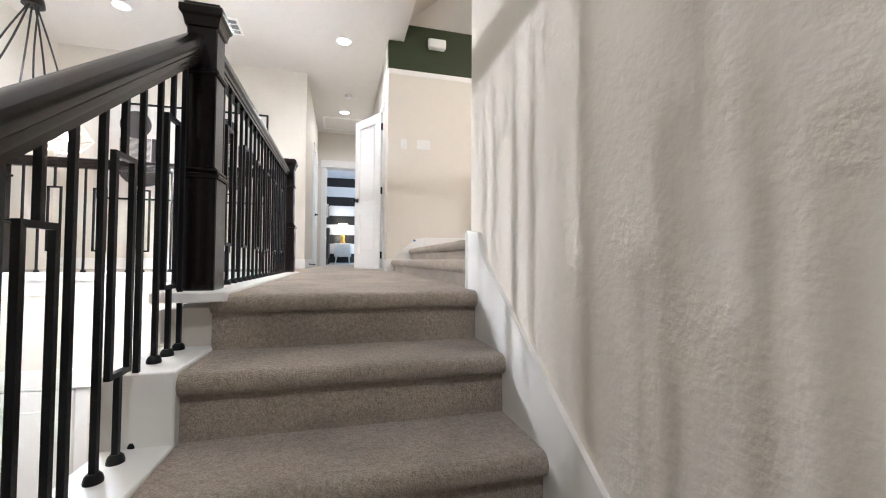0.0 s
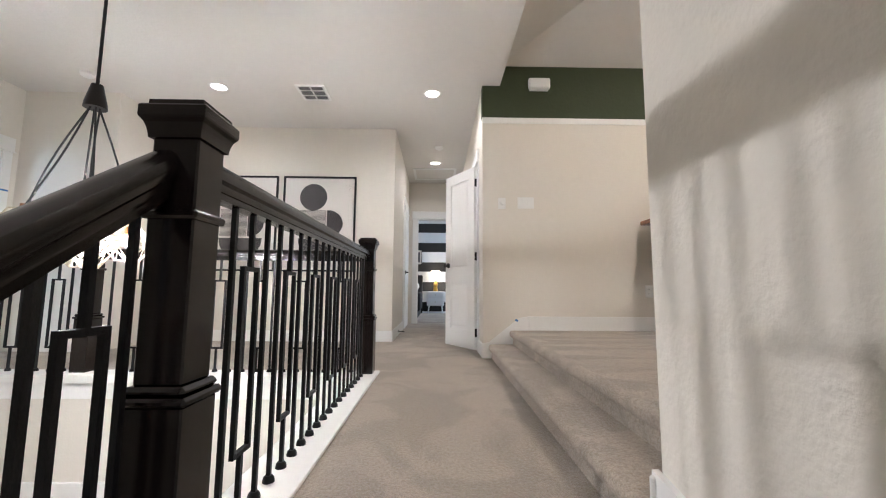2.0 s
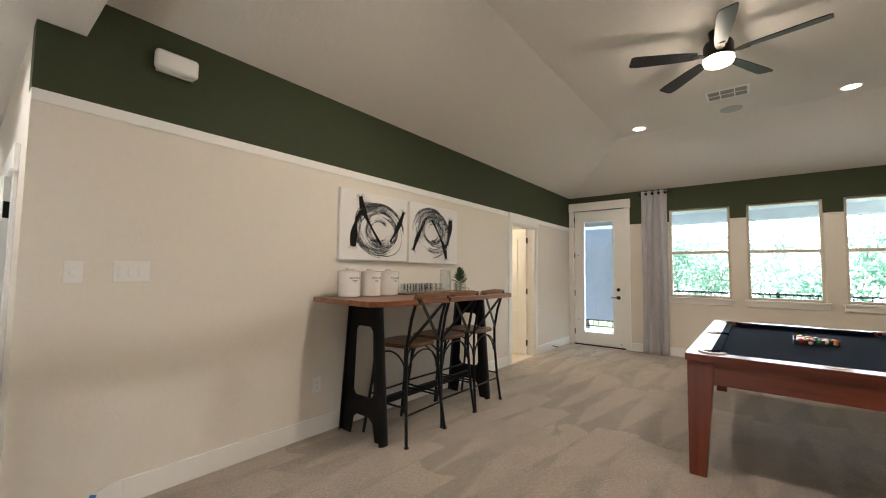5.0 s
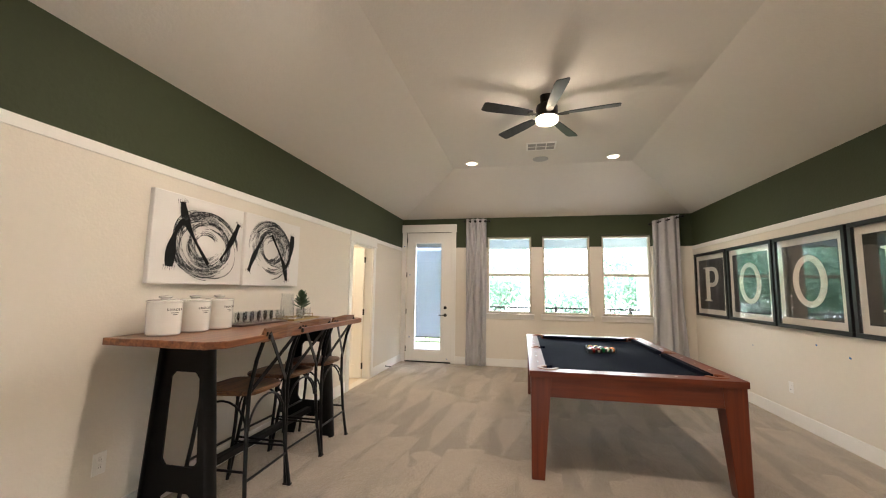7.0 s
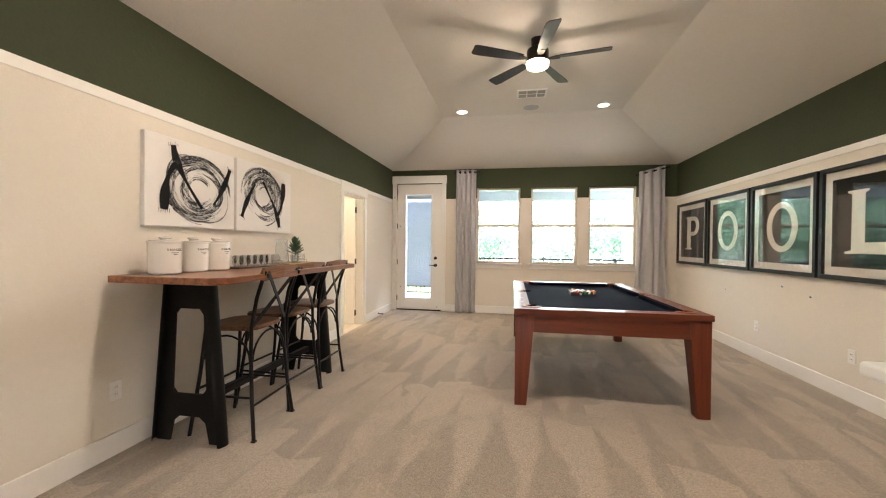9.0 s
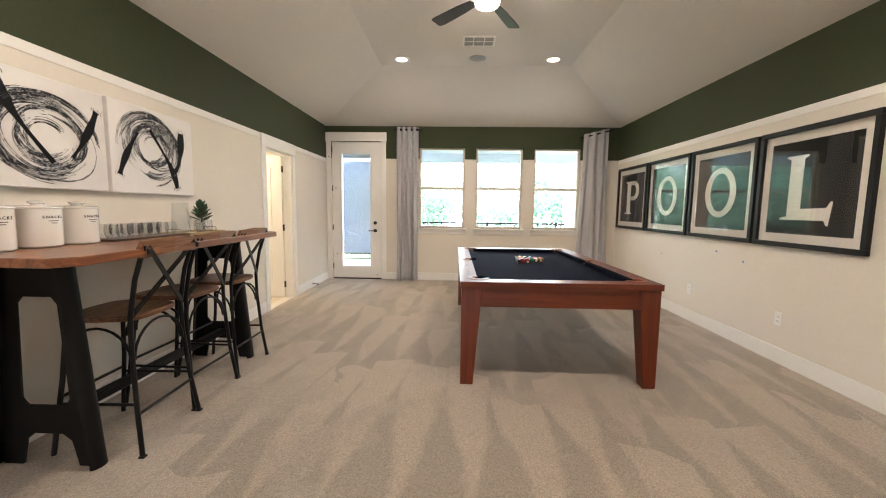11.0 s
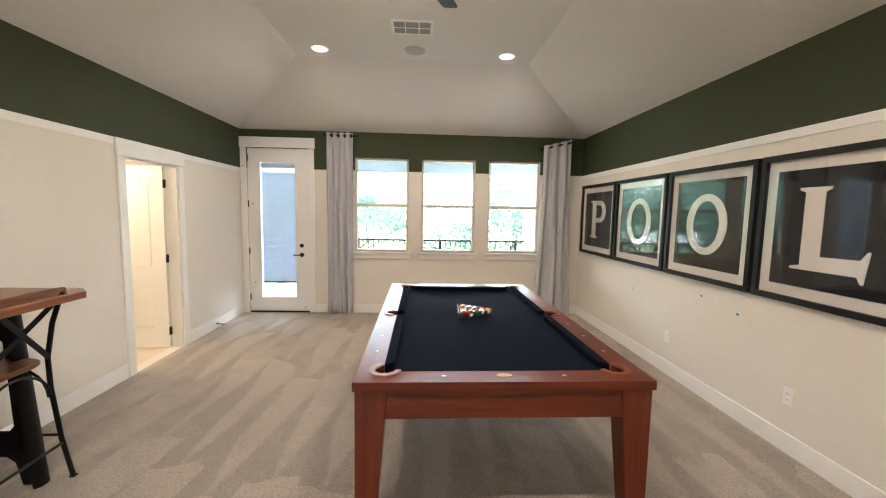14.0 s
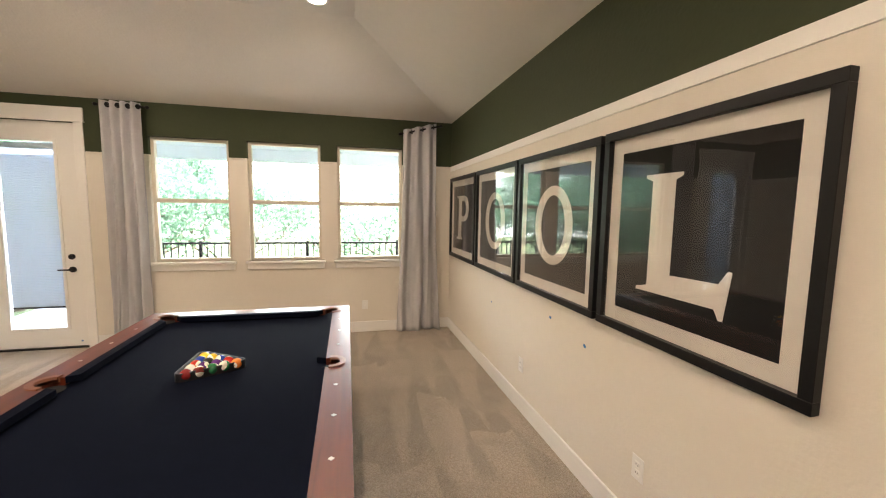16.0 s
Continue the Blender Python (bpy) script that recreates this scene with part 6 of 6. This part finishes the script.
# abstract prints in the hall
PAPER = material("warm_paper", (0.74, 0.70, 0.66), 0.8, vary=0.01)
GREY = material("soft_black_print", (0.060, 0.055, 0.056), 0.7, vary=0.06, scale=12)
for x0, x1 in ((-1.937, -1.003), (-2.947, -2.008)):
    t = thing("abstract_print", "framed print of stacked black shapes on cream", "framed print", pose((x0 + x1) / 2, 5.66, 1.487, 0, 0, 180), "hall prints")
    w, h = (x1 - x0) / 2, 0.617
    print_frame(t, w, h, 0.022, 0.030)
    part("paper", boxes((-w + 0.03, w - 0.03, 0.0095, 0.012, -h + 0.03, h - 0.03)), PAPER, t, "cream paper")
    s = -1   # the print faces the stairwell, so its x runs the other way
    X = lambda p: [(s * a, b) for a, b in p]
    y0, y1 = 0.0122, 0.0135
    flat(t, "circle", X([(-0.08 + 0.175 * math.cos(2 * math.pi * i / 36), 0.345 + 0.175 * math.sin(2 * math.pi * i / 36)) for i in range(36)]), GREY, y0, y1, "black disc")
    flat(t, "half_round", X([(0.10, -0.17)] + [(0.12 + 0.185 * math.cos(a), 0.0 + 0.175 * math.sin(a)) for a in (math.pi * (i / 20 - 0.5) for i in range(21))] + [(0.10, 0.175)]), GREY, y0, y1, "black half round")
    flat(t, "bowl", X([(-0.26, -0.195), (0.29, -0.195)] + [(0.015 + 0.27 * math.cos(a), -0.225 - 0.22 * math.sin(a)) for a in (math.pi * i / 24 for i in range(25))]), GREY, y0, y1, "black bowl shape")
    for k in range(24):
        z = -0.172 + 0.0146 * k
        part("line", boxes((min(s * -0.25, s * 0.09), max(s * -0.25, s * 0.09), y0, y1, z, z + 0.0075)), GREY, t)

# ---------------------------------------------------------------- wall fittings
def plate(name, label, cat, x, z, w, h, gang, kind, wall="n", y=None):
    """A switch or outlet plate. wall n faces -y, s faces +y, w faces +x."""
    m = {"n": pose(x, YN, z), "s": pose(x, YS, z, 0, 0, 180)}[wall] if y is None else pose(x, y, z)
    t = thing(name, label, cat, m)
    part("plate", boxes((-w / 2, w / 2, -0.006, -0.001, -h / 2, h / 2), bevel=0.002), PLASTIC, t)
    for g in range(gang):
        gx = (g - (gang - 1) / 2) * 0.046
        if kind == "switch":
            part("rocker", boxes((gx - 0.016, gx + 0.016, -0.010, -0.005, -0.033, 0.033), bevel=0.002), PLASTIC, t)
        elif kind == "dial":
            bm = bmesh.new()
            tube(bm, (gx, -0.005, 0), (gx, -0.022, 0), 0.018, 0.015, 16)
            part("knob", bm, PLASTIC, t)
        else:
            for dz in (-0.02, 0.02):
                part("socket", boxes((gx - 0.016, gx + 0.016, -0.0085, -0.005, dz - 0.014, dz + 0.014), bevel=0.003), PLASTIC, t)
                for dx in (-0.006, 0.006):
                    part("slot", boxes((gx + dx - 0.001, gx + dx + 0.001, -0.009, -0.0084, dz - 0.006, dz + 0.004)), INK, t)
    return t


plate("dimmer_switch", "white dimmer switch plate on the loft wall", "switch", 0.700, 1.521, 0.075, 0.115, 1, "dial")
plate("light_switch", "white three-gang switch plate on the loft wall", "switch", 0.940, 1.528, 0.165, 0.115, 3, "switch")
plate("wall_outlet", "white outlet low on the loft wall", "outlet", 2.15, 0.65, 0.075, 0.118, 1, "outlet")
plate("wall_outlet", "white outlet low on the loft wall", "outlet", 4.30, 0.65, 0.075, 0.118, 1, "outlet")
plate("wall_outlet", "white outlet low under the prints", "outlet", 3.99, 0.645, 0.075, 0.118, 1, "outlet", "s")
plate("wall_outlet", "white outlet low under the prints", "outlet", 5.28, 0.64, 0.075, 0.118, 1, "outlet", "s")
ou = thing("wall_outlet", "white outlet low under the windows", "outlet", pose(XE, 0.52, 0.62))
part("plate", boxes((-0.006, -0.001, -0.037, 0.037, -0.058, 0.058), bevel=0.002), PLASTIC, ou)
for dz in (-0.02, 0.02):
    part("socket", boxes((-0.0085, -0.005, -0.016, 0.016, dz - 0.014, dz + 0.014), bevel=0.003), PLASTIC, ou)
em = thing("emergency_light", "white wall box fixed high on the green band", "wall box", pose(1.092, YN, 2.775))
bm = bmesh.new()
box(bm, -0.112, 0.112, -0.06, -0.001, -0.058, 0.058, 0.022, seg=4)
part("cover", bm, PLASTIC, em, "", True)
part("base", boxes((-0.10, 0.10, -0.012, 0.0, -0.066, -0.052), bevel=0.004), PLASTIC, em)
for m, nm in ((pose(6.75, YN - 0.014, LOFT + 0.06), "n"), (pose(-0.496, 6.35, 0.06, 0, 0, 90), "h")):
    t = thing("door_stop", "black spring door stop on the baseboard", "door stop", m, "door stops")
    bm = bmesh.new()
    tube(bm, (0, 0, 0), (0, -0.075, -0.008), 0.006, n=8)
    tube(bm, (0, -0.075, -0.008), (0, -0.09, -0.009), 0.010, n=10)
    tube(bm, (0, 0, 0), (0, -0.006, 0), 0.014, n=10)
    part("spring", bm, IRON, t)
TAPE = material("blue_tape", (0.03, 0.16, 0.42), 0.7, vary=0.1)
for x, z, s in ((5.96, 0.99, 0.008), (4.86, 1.14, 0.011), (4.46, 1.08, 0.012), (7.52, 2.23, 0.022), (7.50, 1.62, 0.014)):
    t = thing("tape_mark", "small torn piece of blue painter's tape", "tape", pose(x, YS, z, 0, 20, 180), "tape marks")
    part("strip", boxes((-s, s, -0.0025, -0.0005, -s * 0.7, s * 0.7)), TAPE, t)
for x, z, s in ((0.832, 0.362, 0.014),):
    t = thing("tape_mark", "small torn piece of blue painter's tape", "tape", pose(x, YN - 0.014, z, 0, 20, 0), "tape marks")
    part("strip", boxes((-s, s, -0.0025, -0.0005, -s * 0.7, s * 0.7)), TAPE, t)
for y, z in ((4.36, 1.90), (4.35, 0.72), (3.62, 0.34), (4.47, 2.45)):
    t = thing("tape_mark", "small torn piece of blue painter's tape", "tape", pose(XE + (0.02 if y < 4.43 else -0.018), y, z), "tape marks")
    part("strip", boxes((-0.0025, -0.0005, -0.010, 0.010, -0.008, 0.008)), TAPE, t)

# ---------------------------------------------------------------- bedroom
NIGHT = material("nightstand_paint", (0.70, 0.71, 0.72), 0.4, vary=0.02)
ns = thing("nightstand", "white two-drawer nightstand on tapered legs", "nightstand", pose(0.02, YB - 0.24, 0))
part("body", boxes((-0.23, 0.23, -0.20, 0.20, 0.22, 0.60), bevel=0.006), NIGHT, ns)
for z in (0.24, 0.425):
    d = part("drawer", boxes((-0.205, 0.205, -0.212, -0.200, z, z + 0.165), bevel=0.004), NIGHT, ns)
    bm = bmesh.new()
    bmesh.ops.create_uvsphere(bm, u_segments=10, v_segments=8, radius=0.013, matrix=Matrix.Translation((0, -0.225, z + 0.083)))
    part("knob", bm, GOLD, d, "small gold knob", True)
for sx in (-1, 1):
    for sy in (-1, 1):
        bm = bmesh.new()
        tube(bm, (sx * 0.20, sy * 0.17, 0.0), (sx * 0.17, sy * 0.14, 0.22), 0.011, 0.020, 10)
        part("leg", bm, NIGHT, ns)
tl_ = thing("table_lamp", "gold faceted table lamp with a lit cream shade", "lamp", pose(0.02, YB - 0.24, 0.602))
bm = bmesh.new()
lathe(bm, [(0.0, 0.0), (0.065, 0.0), (0.070, 0.02), (0.045, 0.12), (0.060, 0.19), (0.038, 0.27), (0.012, 0.30), (0.012, 0.36), (0.0, 0.36)], 8)
part("base", bm, material("lamp_gold", (0.55, 0.34, 0.06), 0.35, 0.7, 0.1), tl_, "faceted gold base")
bm = bmesh.new()
lathe(bm, [(0.150, 0.33), (0.120, 0.56), (0.118, 0.56), (0.148, 0.33)], 28)
part("shade", bm, glow("lamp_shade", (1.0, 0.78, 0.50), 0.7), tl_, "glowing cream fabric shade", True)
bed = thing("bed", "bed with white pillows and a black blanket", "bed", pose(-1.10, YB - 1.05, 0))
part("frame", boxes((-0.72, 0.72, -0.95, 0.95, 0.0, 0.28), bevel=0.01), BLACK, bed)
bm = bmesh.new()
box(bm, -0.74, 0.74, -0.98, 0.96, 0.28, 0.55, 0.06, seg=4)
part("mattress", bm, material("white_linen", (0.74, 0.74, 0.74), 0.85, bump=0.2, bump_scale=12), bed, "", True)
bm = bmesh.new()
box(bm, -0.78, 0.78, -1.02, 0.30, 0.16, 0.585, 0.05, seg=4)
part("blanket", bm, material("black_blanket", (0.012, 0.012, 0.013), 0.95, bump=0.3, bump_scale=40), bed, "black blanket", True)
part("headboard", boxes((-0.76, 0.76, 0.96, 1.02, 0.0, 1.05), bevel=0.02), BLACK, bed, "black headboard")
LIN = material("pillow_cloth", (0.74, 0.74, 0.73), 0.9, vary=0.02)
for x in (-0.36, 0.36):
    pw = thing("pillow", "plump white pillow leaning on the headboard", "pillow", pose(-1.10 + x, YB - 0.26, 0.74, 62, 0, 0), "bed pillows")
    bm = bmesh.new()
    bmesh.ops.create_uvsphere(bm, u_segments=20, v_segments=12, radius=1.0, matrix=Matrix.Diagonal((0.32, 0.21, 0.085, 1)))
    part("cover", bm, LIN, pw, "", True)
    for k in range(12):
        bm = bmesh.new()
        a = Vector((-0.20 + 0.13 * (k % 4), -0.12 + 0.11 * (k // 4), 0))
        a.z = 0.085 * math.sqrt(max(0.05, 1 - (a.x / 0.32) ** 2 - (a.y / 0.21) ** 2)) + 0.002
        lathe(bm, [(0.0, 0.0), (0.024, 0.0), (0.024, 0.002), (0.0, 0.003)], 8, Matrix.Translation(a))
        part("dot", bm, BLACK, pw, "black dot")
fr = thing("wall_picture", "small framed print on the striped bedroom wall", "framed print", pose(-0.52, YB - 0.008, 1.55, 0, 0, 180))
print_frame(fr, 0.15, 0.21, 0.015, 0.02)
part("print", boxes((-0.09, 0.09, 0.0105, 0.012, -0.14, 0.14)), GREY, fr)
